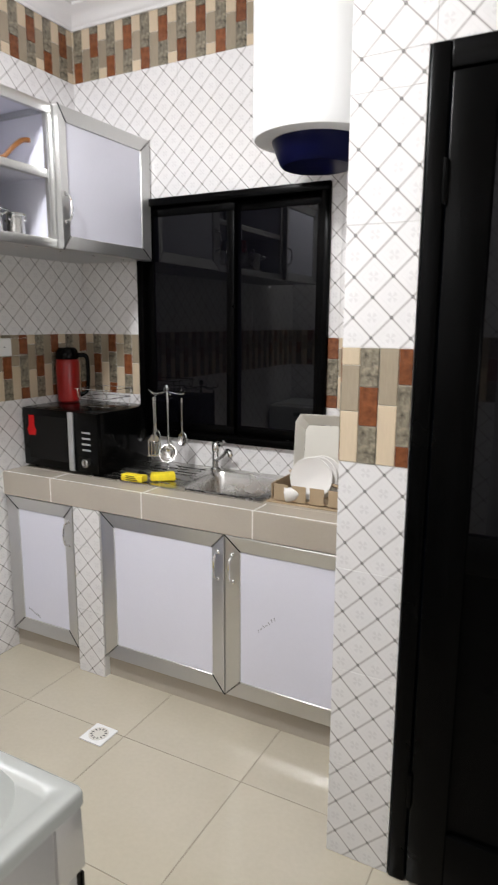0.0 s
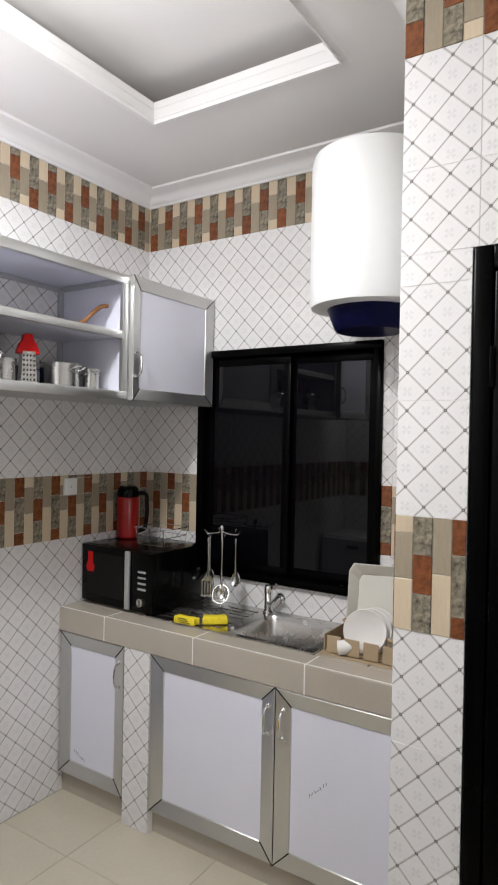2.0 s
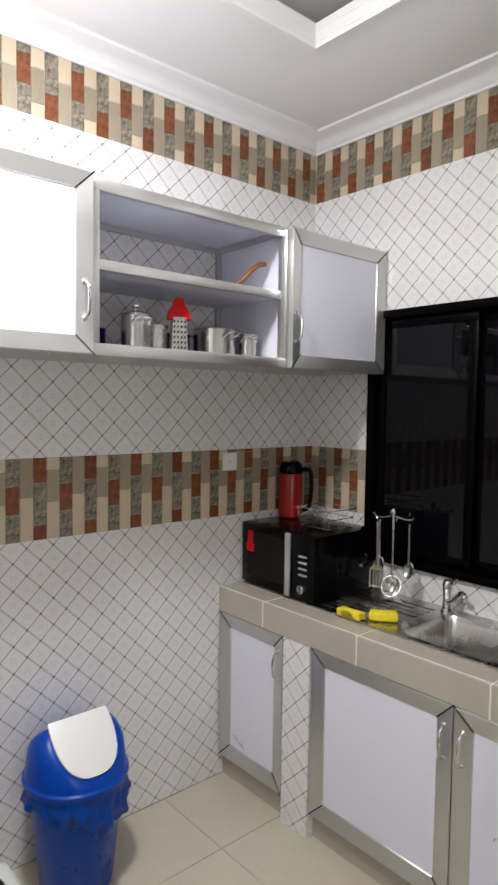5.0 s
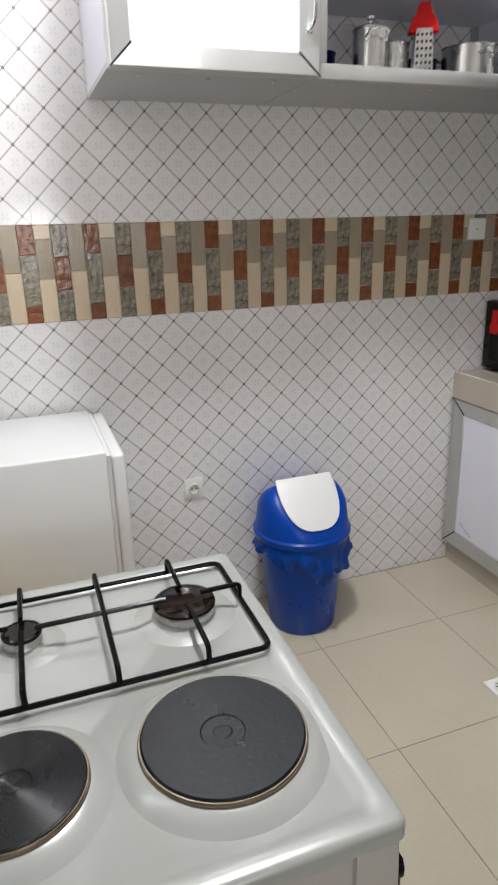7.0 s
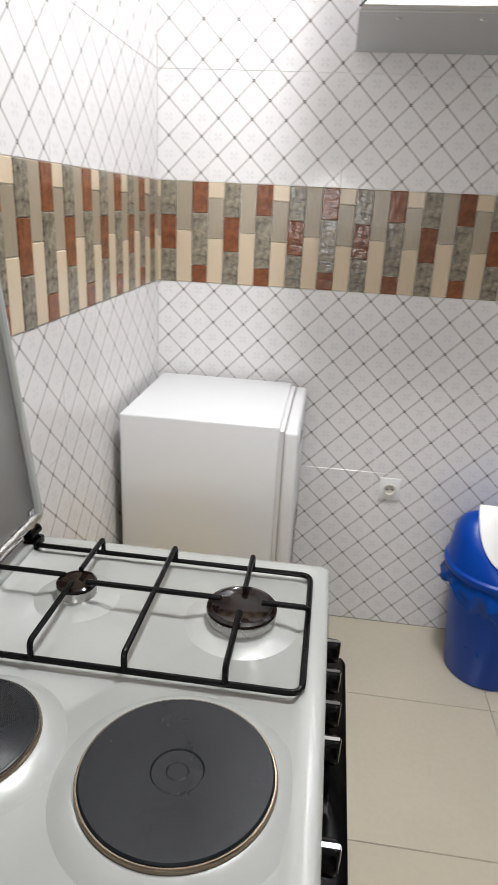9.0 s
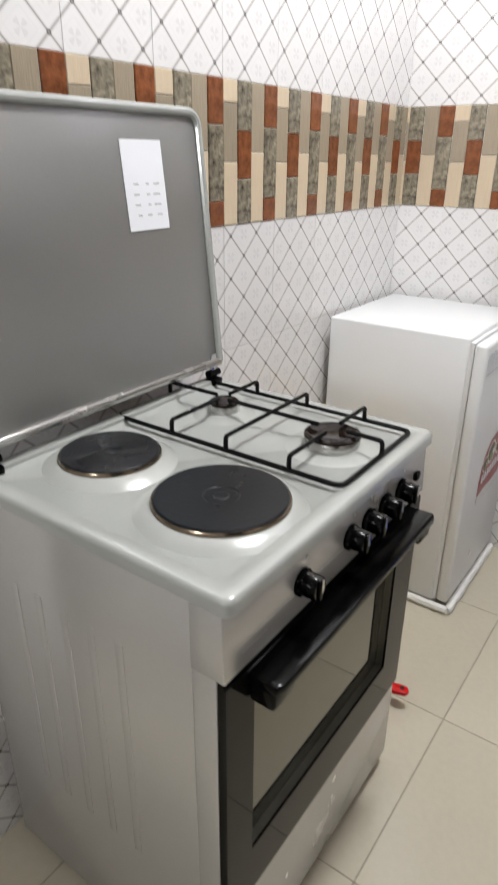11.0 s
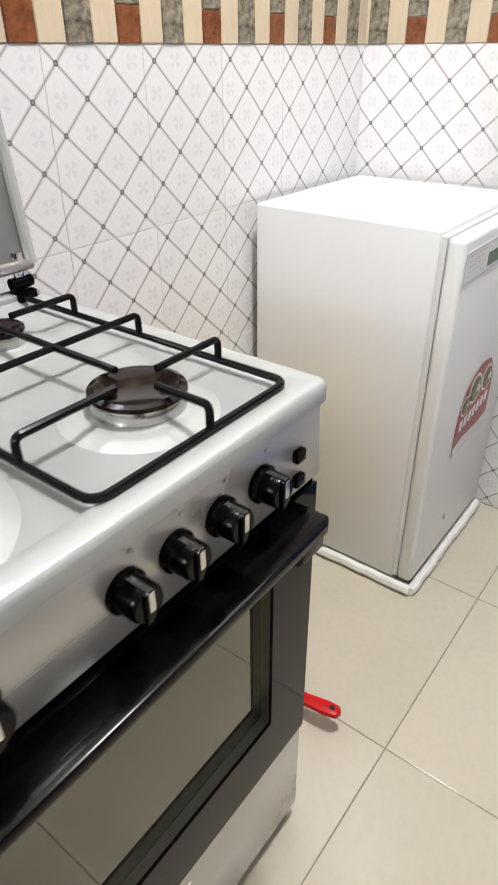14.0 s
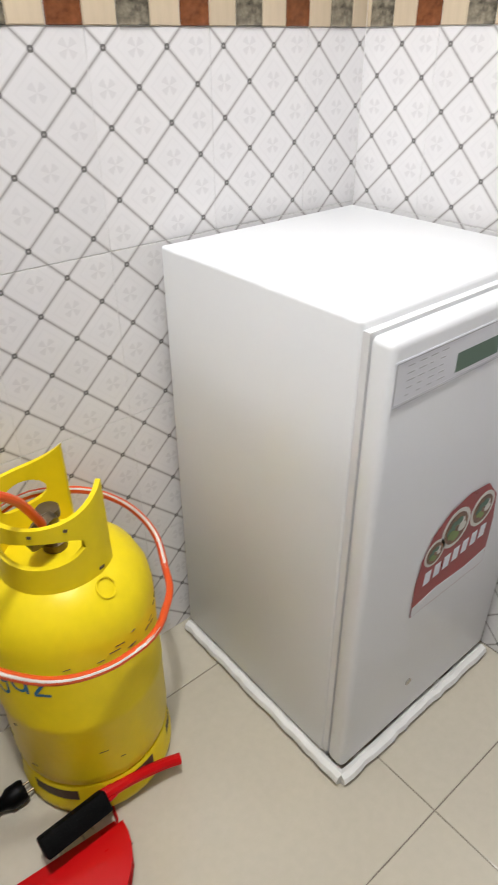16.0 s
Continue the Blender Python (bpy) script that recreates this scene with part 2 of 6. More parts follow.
def turned_rings(m, height=0.0006):
    """Fine concentric turning marks about the part's own z axis."""
    n, l = m.node_tree.nodes, m.node_tree.links
    co = n.new("ShaderNodeTexCoord")
    w = n.new("ShaderNodeTexWave")
    w.wave_type, w.rings_direction = "RINGS", "Z"
    w.inputs["Scale"].default_value = 160
    w.inputs["Distortion"].default_value = 0.4
    bp = n.new("ShaderNodeBump")
    bp.inputs["Strength"].default_value = 0.6
    bp.inputs["Distance"].default_value = height
    l.new(co.outputs["Object"], w.inputs["Vector"])
    l.new(w.outputs["Fac"], bp.inputs["Height"])
    l.new(bp.outputs[0], n["Principled BSDF"].inputs["Normal"])


turned_rings(TURNED_PLATE)
for iron in (HOTPLATE, TURNED_PLATE):
    iron.node_tree.nodes["Principled BSDF"].inputs["Specular IOR Level"].default_value = 0.32
OVEN_GLASS = material("grey_mirror_oven_glass", (0.17, 0.165, 0.14), 0.04, 0.8, 0.02, rough_spots=0.0)
OVEN_REVEAL = material("olive_tinted_reveal", (0.16, 0.155, 0.13), 0.22, 0.5, 0.05)
OVEN_BLACK = material("black_oven_glass", (0.007, 0.0065, 0.006), 0.05, 0.0, 0.0, rough_spots=0.0)
OVEN_BLACK.node_tree.nodes["Principled BSDF"].inputs["Specular IOR Level"].default_value = 0.12
LAMP_GLOW = material("lamp_diffuser", (0.9, 0.9, 0.88), 0.5, emit=((1.0, 0.98, 0.95), 6.0))


# ---- mesh helpers ----
def mesh_of(name, bm, mat, smooth=None):
    me = bpy.data.meshes.new(name)
    bm.normal_update()
    if smooth is not None:
        for f in bm.faces:
            f.smooth = True
        me_sharp = smooth
        for e in bm.edges:
            if len(e.link_faces) == 2 and e.calc_face_angle(0) > radians(me_sharp):
                e.smooth = False
    bm.to_mesh(me)
    bm.free()
    for one in (mat if isinstance(mat, (list, tuple)) else [mat]):
        me.materials.append(one)
    return me


def part(name, bm, mat, parent=None, label="", smooth=35):
    ob = new(name, mesh_of(name, bm, mat, smooth))
    if parent is not None:
        ob.parent = parent
    if label:
        ob["label"] = label
    return ob


def thing(name, label, category, group="", at=(0, 0, 0), rz=0):
    ob = new(name)
    ob.empty_display_size = 0.05
    ob.matrix_world = pose(*at, 0, 0, rz)
    return tagged(ob, label, category, group)


def single(name, bm, mat, label, category, group="", smooth=35):
    return tagged(part(name, bm, mat, None, "", smooth), label, category, group)


def structure(name, bm, mat, label=""):
    return tagged(part(name, bm, mat), label, kind="structure")


def box(x0, y0, z0, x1, y1, z1, bevel=0.0, seg=2, bm=None):
    """A box between two corners, its edges rounded."""
    own = bmesh.new()
    vs = [own.verts.new((x, y, z)) for z in (z0, z1) for y in (y0, y1) for x in (x0, x1)]
    for f in ((0, 2, 3, 1), (4, 5, 7, 6), (0, 1, 5, 4), (2, 6, 7, 3), (0, 4, 6, 2), (1, 3, 7, 5)):
        own.faces.new([vs[i] for i in f])
    if bevel:
        bmesh.ops.bevel(own, geom=own.edges[:], offset=bevel, segments=seg, affect="EDGES", profile=0.5)
    return join(bm, own) if bm is not None else own


def join(bm, own, m=None):
    """Adds own to bm (moved by m) and frees it."""
    if m is not None:
        own.transform(m)
    index = {v: bm.verts.new(v.co) for v in own.verts}
    for f in own.faces:
        g = bm.faces.new([index[v] for v in f.verts])
        g.material_index = f.material_index
    own.free()
    return bm


def lathe(profile, seg=32, bm=None, m=None, cap=True):
    """Turns (radius, z) pairs about z."""
    own = bmesh.new()
    rings = []
    for r, z in profile:
        if r < 1e-5:
            rings.append([own.verts.new((0, 0, z))])
        else:
            rings.append([own.verts.new((r * math.cos(2 * math.pi * k / seg), r * math.sin(2 * math.pi * k / seg), z)) for k in range(seg)])
    for a, b in zip(rings, rings[1:]):
        for k in range(seg):
            j = (k + 1) % seg
            if len(a) == 1 and len(b) == 1:
                continue
            if len(a) == 1:
                own.faces.new((a[0], b[j], b[k]))
            elif len(b) == 1:
                own.faces.new((a[k], a[j], b[0]))
            else:
                own.faces.new((a[k], a[j], b[j], b[k]))
    if cap:
        if len(rings[0]) > 1:
            own.faces.new(rings[0][::-1])
        if len(rings[-1]) > 1:
            own.faces.new(rings[-1])
    bmesh.ops.recalc_face_normals(own, faces=own.faces[:])
    if m is not None:
        own.transform(m)
    return join(bm, own) if bm is not None else own


def tube(points, r, seg=10, closed=False, bm=None):
    """A round rod through points."""
    own = bmesh.new()
    pts = [Vector(p) for p in points]
    count = len(pts)
    rings = []
    up = None
    for i, p in enumerate(pts):
        a = pts[(i - 1) % count] if (closed or i) else p
        b = pts[(i + 1) % count] if (closed or i < count - 1) else p
        d = (b - a).normalized()
        if up is None:
            up = d.orthogonal().normalized()
        up = (up - d * up.dot(d)).normalized()
        side = d.cross(up)
        rings.append([own.verts.new(p + (up * math.cos(2 * math.pi * k / seg) + side * math.sin(2 * math.pi * k / seg)) * r) for k in range(seg)])
    pairs = list(zip(rings, rings[1:]))
    for a, b in pairs:
        for k in range(seg):
            j = (k + 1) % seg
            own.faces.new((a[k], a[j], b[j], b[k]))
    if closed:
        a, b = rings[-1], rings[0]
        shift = min(range(seg), key=lambda s: (a[0].co - b[s].co).length)
        for k in range(seg):
            j = (k + 1) % seg
            own.faces.new((a[k], a[j], b[(j + shift) % seg], b[(k + shift) % seg]))
    else:
        own.faces.new(rings[0][::-1])
        own.faces.new(rings[-1])
    bmesh.ops.recalc_face_normals(own, faces=own.faces[:])
    return join(bm, own) if bm is not None else own


def rounded(points, radius=0.02, steps=4):
    """Rounds the inner corners of a line of points."""
    pts = [Vector(p) for p in points]
    out = [pts[0]]
    for a, p, b in zip(pts, pts[1:], pts[2:]):
        u, v = a - p, b - p
        r = min(radius, u.length * 0.45, v.length * 0.45)
        s, e = p + u.normalized() * r, p + v.normalized() * r
        for k in range(steps + 1):
            t = k / steps
            out.append(s * (1 - t) ** 2 + p * 2 * t * (1 - t) + e * t * t)
    out.append(pts[-1])
    return out


def prism(outline, z0, z1, bevel=0.0, bm=None, m=None):
    """A flat shape in x and y with height."""
    own = bmesh.new()
    low = [own.verts.new((x, y, z0)) for x, y in outline]
    high = [own.verts.new((x, y, z1)) for x, y in outline]
    own.faces.new(low[::-1])
    own.faces.new(high)
    for k in range(len(low)):
        j = (k + 1) % len(low)
        own.faces.new((low[k], low[j], high[j], high[k]))
    bmesh.ops.recalc_face_normals(own, faces=own.faces[:])
    if bevel:
        bmesh.ops.bevel(own, geom=[e for e in own.edges if e.calc_face_angle(0) > 0.6], offset=bevel, segments=2, affect="EDGES", profile=0.5)
    if m is not None:
        own.transform(m)
    return join(bm, own) if bm is not None else own


# ---- large structure ----
def slab(name, boxes, mat, label=""):
    bm = bmesh.new()
    for b in boxes:
        box(*b, bm=bm)
    return structure(name, bm, mat, label)


T = 0.15
wall_west = slab("wall_west", [(-T, -T, 0, -0.0015, NORTH + T, 3.3)], GROUT, "west wall clad in trellis tiles and stone bands")
wall_south = slab("wall_south", [(-0.0015, -T, 0, HALL_X, -0.0015, 3.3), (HALL_X, -T, 2.3, EAST, -0.0015, 3.3)], GROUT, "south wall clad in trellis tiles beside the hall opening")
wall_north = slab("wall_north", [(-0.0015, NORTH + 0.0015, 0, WIN_X0, NORTH + T, 3.3), (WIN_X1, NORTH + 0.0015, 0, NICHE_X + 0.0015, NORTH + T, 3.3),
                                 (WIN_X0, NORTH + 0.0015, 0, WIN_X1, NORTH + T, WIN_Z0), (WIN_X0, NORTH + 0.0015, WIN_Z1, WIN_X1, NORTH + T, 3.3)],
                  GROUT, "north wall with the dark window over the sink")
wall_door = slab("wall_door", [(NICHE_X + 0.0015, DOOR_Y + 0.0015, 0, DOOR_X0, NORTH + T, 3.3), (DOOR_X0, DOOR_Y + 0.0015, DOOR_TOP, DOOR_X1, DOOR_Y + 0.2, 3.3),
                               (DOOR_X1, DOOR_Y + 0.0015, 0, EAST, DOOR_Y + 0.2, 3.3)], GROUT, "projecting tiled wall that holds the black door")
wall_east = slab("wall_east", [(EAST, HALL_Y, 0, EAST + T, NORTH + T, 3.3)], PAINT, "plain painted east wall")
wall_hall = slab("wall_hall", [(HALL_X - T, HALL_Y, 0, HALL_X, -T, 3.3), (HALL_X - T, HALL_Y - T, 0, EAST + T, HALL_Y, 3.3)], PAINT, "plain painted walls of the hall")

x0, y0, x1, y1 = TRAY
ceil = bmesh.new()
for b in ((-T, -T, CEIL, x0, NORTH + T, 3.012), (x1, -T, CEIL, EAST + T, NORTH + T, 3.012), (HALL_X - T, HALL_Y - T, CEIL, EAST + T, -T, 3.3), (x0, -T, CEIL, x1, y0, 3.012), (x0, y1, CEIL, x1, NORTH + T, 3.012)):
    box(*b, bm=ceil)
structure("ceiling", ceil, CEILING, "off-white painted ceiling round a raised tray")
# tray sides, set back behind the moulding and darker than the ceiling
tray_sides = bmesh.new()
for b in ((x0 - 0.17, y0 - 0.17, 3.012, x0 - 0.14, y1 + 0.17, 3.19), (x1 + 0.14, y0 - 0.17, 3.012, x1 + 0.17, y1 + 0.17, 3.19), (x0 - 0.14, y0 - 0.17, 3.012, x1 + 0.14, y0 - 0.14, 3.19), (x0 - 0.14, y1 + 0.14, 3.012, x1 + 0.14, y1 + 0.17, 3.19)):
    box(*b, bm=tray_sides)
structure("tray_side", tray_sides, TRAY_TAUPE, "taupe sides of the ceiling tray")
structure("ceiling_tray", box(x0 - 0.15, y0 - 0.15, 3.19, x1 + 0.15, y1 + 0.15, 3.24), CEILING, "raised tray of the ceiling")


def moulding(name, corners, profile, mat, label):
    """Sweeps a profile (distance from the wall, height) along a line of corners; the room lies to the left of the line."""
    bm = bmesh.new()
    closed = corners[0] == corners[-1]
    pts = [Vector((*c, 0)) for c in (corners[:-1] if closed else corners)]
    rows = []
    count = len(pts)
    for i, p in enumerate(pts):
        a = (p - pts[i - 1]).normalized() if (closed or i) else None
        b = (pts[(i + 1) % count] - p).normalized() if (closed or i < count - 1) else None
        na = Vector((-a.y, a.x, 0)) if a is not None else None
        nb = Vector((-b.y, b.x, 0)) if b is not None else None
        if na is None or nb is None:
            off = na or nb
        else:
            off = (na + nb) / (1 + na.dot(nb))
        rows.append([bm.verts.new(p + off * d + Vector((0, 0, z))) for d, z in profile])
    pairs = list(zip(rows, rows[1:])) + ([(rows[-1], rows[0])] if closed else [])
    for a, b in pairs:
        for k in range(len(profile)):
            j = (k + 1) % len(profile)
            bm.faces.new((a[k], b[k], b[j], a[j]))
    if not closed:
        bm.faces.new(rows[0])
        bm.faces.new(rows[-1][::-1])
    bmesh.ops.recalc_face_normals(bm, faces=bm.faces[:])
    return structure(name, bm, mat, label)


COVE = [(0.0, 2.93), (0.012, 2.93), (0.016, 2.94), (0.022, 2.943), (0.03, 2.955), (0.045, 2.968), (0.065, 2.978), (0.085, 2.983), (0.095, 2.988), (0.105, 2.99), (0.108, 3.0), (0.0, 3.0)]
moulding("cornice", [(0, 0), (0, NORTH), (NICHE_X, NORTH), (NICHE_X, DOOR_Y), (EAST, DOOR_Y), (EAST, 0), (0, 0)][::-1], COVE, PLASTER, "white moulded plaster cornice")
STEP = [(-0.03, 2.988), (0.035, 2.988), (0.04, 3.0), (0.028, 3.012), (0.026, 3.03), (0.018, 3.035), (0.016, 3.06), (0.006, 3.07), (0.006, 3.10), (-0.0, 3.10), (0.0, 3.0), (-0.03, 3.0)]
moulding("tray_moulding", [(x0, y0), (x1, y0), (x1, y1), (x0, y1), (x0, y0)], [(-d + 0.0, z) if d < 0 else (d, z) for d, z in STEP], PLASTER, "white stepped moulding round the ceiling tray")



# ---- window ----
def window():
    x0, x1, z0, z1, y = WIN_X0, WIN_X1, WIN_Z0, WIN_Z1, NORTH
    w = new("window_1")
    tagged(w, "black aluminium sliding window, shut at night over the sink", kind="structure")
    bm = bmesh.new()
    for b in ((x0, y - 0.022, z0, x1, y + 0.09, z0 + 0.035), (x0, y - 0.022, z1 - 0.035, x1, y + 0.09, z1), (x0, y - 0.022, z0 + 0.035, x0 + 0.035, y + 0.09, z1 - 0.035), (x1 - 0.035, y - 0.022, z0 + 0.035, x1, y + 0.09, z1 - 0.035)):
        box(*b, bevel=0.003, bm=bm)
    part("window_frame", bm, BLACK_ALU, w)
    mid = (x0 + x1) / 2
    for k, (a, b, dy) in enumerate(((x0 + 0.037, mid + 0.03, 0.022), (mid - 0.03, x1 - 0.037, 0.05))):
        bm = bmesh.new()
        lo, hi, s = z0 + 0.037, z1 - 0.037, 0.04
        yy = y + dy
        for c in ((a, yy - 0.012, lo, b, yy + 0.012, lo + s), (a, yy - 0.012, hi - s, b, yy + 0.012, hi), (a, yy - 0.012, lo + s, a + s, yy + 0.012, hi - s), (b - s, yy - 0.012, lo + s, b, yy + 0.012, hi - s)):
            box(*c, bevel=0.003, bm=bm)
        sash = part("sash", bm, BLACK_ALU, w)
        part("pane", box(a + s, yy - 0.003, lo + s, b - s, yy + 0.003, hi - s), WINDOW_GLASS, sash)
    part("backing", box(x0, y + 0.091, z0, x1, y + 0.1, z1), BLACK_MATT, w, "dark night outside the glass")


window()


def black_door():
    x0, x1, top, y = DOOR_X0, DOOR_X1, DOOR_TOP, DOOR_Y
    d = new("door_1")
    tagged(d, "shut black aluminium and glass door in the tiled wall", kind="structure")
    bm = bmesh.new()
    for b in ((x0 + 0.004, y - 0.006, 0, x0 + 0.05, y + 0.06, top), (x1 - 0.05, y - 0.006, 0, x1, y + 0.06, top), (x0 + 0.05, y - 0.006, top - 0.06, x1 - 0.05, y + 0.06, top)):
        box(*b, bevel=0.006, bm=bm)
    part("door_frame", bm, BLACK_ALU, d)
    a, b, lo, hi, s = x0 + 0.056, x1 - 0.056, 0.012, top - 0.066, 0.1
    bm = bmesh.new()
    for c in ((a, y - 0.01, lo, a + s, y + 0.03, hi), (b - s, y - 0.01, lo, b, y + 0.03, hi), (a + s, y - 0.01, hi - s, b - s, y + 0.03, hi), (a + s, y - 0.01, 0.95, b - s, y + 0.03, 1.05), (a + s, y - 0.01, lo, b - s, y + 0.03, 0.2)):
        box(*c, bevel=0.005, bm=bm)
    leaf = part("door_leaf", bm, BLACK_ALU, d)
    part("pane", box(a + s, y + 0.006, 1.05, b - s, y + 0.012, hi - s), WINDOW_GLASS, leaf)
    part("pane", box(a + s, y + 0.006, 0.2, b - s, y + 0.012, 0.95), BLACK_ALU, leaf)
    bm = bmesh.new()
    for z in (1.88, 0.3):
        lathe([(0.006, z - 0.05), (0.007, z - 0.045), (0.007, z + 0.045), (0.006, z + 0.05)], 12, bm, pose(x0 + 0.053, y - 0.011, 0))
    part("hinge", bm, BLACK_ALU, d)


black_door()


# ---- counter ----
def counter():
    c = thing("kitchen_counter", "built-in kitchen counter faced with taupe tiles", "kitchen counter")
    y, z, x1 = CTR_Y, CTR_Z, NICHE_X
    sx0, sx1, sy0, sy1 = 0.42, 1.285, 2.08, 2.50
    bm = bmesh.new()
    for b in ((0, y + 0.011, z - 0.10, sx0, NORTH, z - 0.011), (sx1, y + 0.011, z - 0.10, x1, NORTH, z - 0.011), (sx0, y + 0.011, z - 0.10, sx1, sy0, z - 0.011), (sx0, sy1, z - 0.10, sx1, NORTH, z - 0.011)):
        box(*b, bm=bm)
    part("slab", bm, GROUT, c)
    joints = [0, 0.30, 0.80, 1.31, x1]
    for a, b in zip(joints, joints[1:]):
        part("edge_tile", box(a + 0.0015, y, z - 0.108, b - 0.0015, y + 0.010, z, 0.001, 1), COUNTER_TILE, c)
        a2, b2 = a + 0.0015, b - 0.0015
        part("top_tile", box(a2, y + 0.0125, z - 0.010, b2, sy0 - 0.002, z, 0.001, 1), COUNTER_TILE, c)
    for a, b in ((0.0015, 0.2), (0.203, sx0 - 0.002), (sx1 + 0.002, 1.5), (1.503, x1)):
        part("top_tile", box(a, sy0 + 0.001, z - 0.010, b, 2.3, z, 0.001, 1), COUNTER_TILE, c)
        part("top_tile", box(a, 2.303, z - 0.010, b, NORTH, z, 0.001, 1), COUNTER_TILE, c)
    # wide white grout lines along the front edge
    part("grout_line", box(0.0015, y + 0.0082, z - 0.002, x1 - 0.0005, y + 0.0135, z + 0.0007), WHITE_GROUT, c, "white grout line")
    for j in joints[1:-1]:
        part("grout_line", box(j - 0.0026, y - 0.0006, z - 0.1075, j + 0.0026, y + 0.0080, z + 0.0004), WHITE_GROUT, c, "white grout line")
        part("grout_line", box(j - 0.0022, y + 0.0137, z - 0.002, j + 0.0022, sy0 - 0.002, z + 0.0005), WHITE_GROUT, c, "white grout line")
    part("grout_line", box(0.0002, y - 0.0006, z - 0.1075, 0.0045, y + 0.0080, z + 0.0004), WHITE_GROUT, c, "white grout line")
    # tiled post and plinth
    part("post", box(0.425, y + 0.006, 0, 0.572, NORTH - 0.02, z - 0.109), GROUT, c)
    bm = bmesh.new()
    box(0.0, y + 0.035, 0, 0.424, y + 0.05, 0.1, bm=bm)
    box(0.573, y + 0.035, 0, x1, y + 0.05, 0.1, bm=bm)
    part("plinth", bm, COUNTER_TILE, c)
    part("carcass_back", box(0, NORTH - 0.01, 0, x1, NORTH - 0.002, z - 0.11), GAP, c)
    # steel sink with its draining board
    s = part("sink", bmesh.new(), STEEL, c, "stainless steel inset sink with draining board")
    bm = bmesh.new()
    bx0, bx1, by0, by1, t = 0.875, 1.25, 2.105, 2.43, 0.004
    rim = z + 0.006
    for b in ((sx0, sy0, z, bx0, sy1, rim), (bx1, sy0, z, sx1, sy1, rim), (bx0, sy0, z, bx1, by0, rim), (bx0, by1, z, bx1, sy1, rim)):
        box(*b, bm=bm)
    part("rim", bm, STEEL, s)
    bowl = bmesh.new()
    pr = [(0, 0.0), (0.012, -0.02), (0.03, -0.14), (0.06, -0.155)]
    rings = []
    for d, dz in pr:
        pts = []
        r = 0.05
        for cx, cy, a0 in ((bx1 - r, by1 - r, 0), (bx0 + r, by1 - r, 90), (bx0 + r, by0 + r, 180), (bx1 - r, by0 + r, 270)):
            for k in range(6):
                a = radians(a0 + k * 18)
                pts.append((cx + (r - d * 0.6) * math.cos(a) - (d * 0.4 if math.cos(radians(a0 + 45)) > 0 else -d * 0.4), cy + (r - d * 0.6) * math.sin(a) - (d * 0.4 if math.sin(radians(a0 + 45)) > 0 else -d * 0.4), rim + dz))
        rings.append([bowl.verts.new(p) for p in pts])
    for a, b in zip(rings, rings[1:]):
        for k in range(len(a)):
            j = (k + 1) % len(a)
            bowl.faces.new((a[j], a[k], b[k], b[j]))
    bowl.faces.new(rings[-1])
    # square collar between the round bowl and the rim
    corners = [bowl.verts.new((x, yy, rim)) for x, yy in ((bx1, by1), (bx0, by1), (bx0, by0), (bx1, by0))]
    for q in range(4):
        seg = rings[0][q * 6:(q + 1) * 6]
        for a, b in zip(seg, seg[1:]):
            bowl.faces.new((corners[q], b, a))
        nxt = rings[0][((q + 1) * 6) % 24]
        bowl.faces.new((corners[q], corners[(q + 1) % 4], nxt, seg[-1]))
    bmesh.ops.recalc_face_normals(bowl, faces=bowl.faces[:])
    part("bowl", bowl, STEEL, s)
    bm = bmesh.new()
    for k in range(8):
        box(0.47, 2.13 + k * 0.042, rim, 0.82, 2.142 + k * 0.042, rim + 0.003, 0.0014, 1, bm=bm)
    part("draining_ribs", bm, STEEL, s)
    part("drain_hole", lathe([(0.0, rim - 0.152), (0.02, rim - 0.152), (0.032, rim - 0.15), (0.035, rim - 0.154)], 20, m=pose(1.06, 2.27, 0), cap=False), CHROME, s)
    # mixer tap
    tap = part("tap", lathe([(0.026, 0), (0.026, 0.008), (0.019, 0.014), (0.018, 0.085), (0.021, 0.09), (0.021, 0.115), (0.015, 0.125), (0.0, 0.127)], 20, m=pose(0.86, 2.455, rim)), CHROME, c, "chrome single-lever mixer tap")
    part("spout", tube(rounded([(0.862, 2.45, rim + 0.045), (0.90, 2.42, rim + 0.06), (0.975, 2.36, rim + 0.118), (1.0, 2.34, rim + 0.118), (1.004, 2.337, rim + 0.095)], 0.015), 0.0105), CHROME, tap)
    part("lever", prism([(-0.012, -0.02), (0.012, -0.02), (0.009, 0.075), (-0.009, 0.075)], 0, 0.012, 0.003, m=pose(0.86, 2.46, rim + 0.12, 14, 0, -120)), CHROME, tap)
    return c


counter()


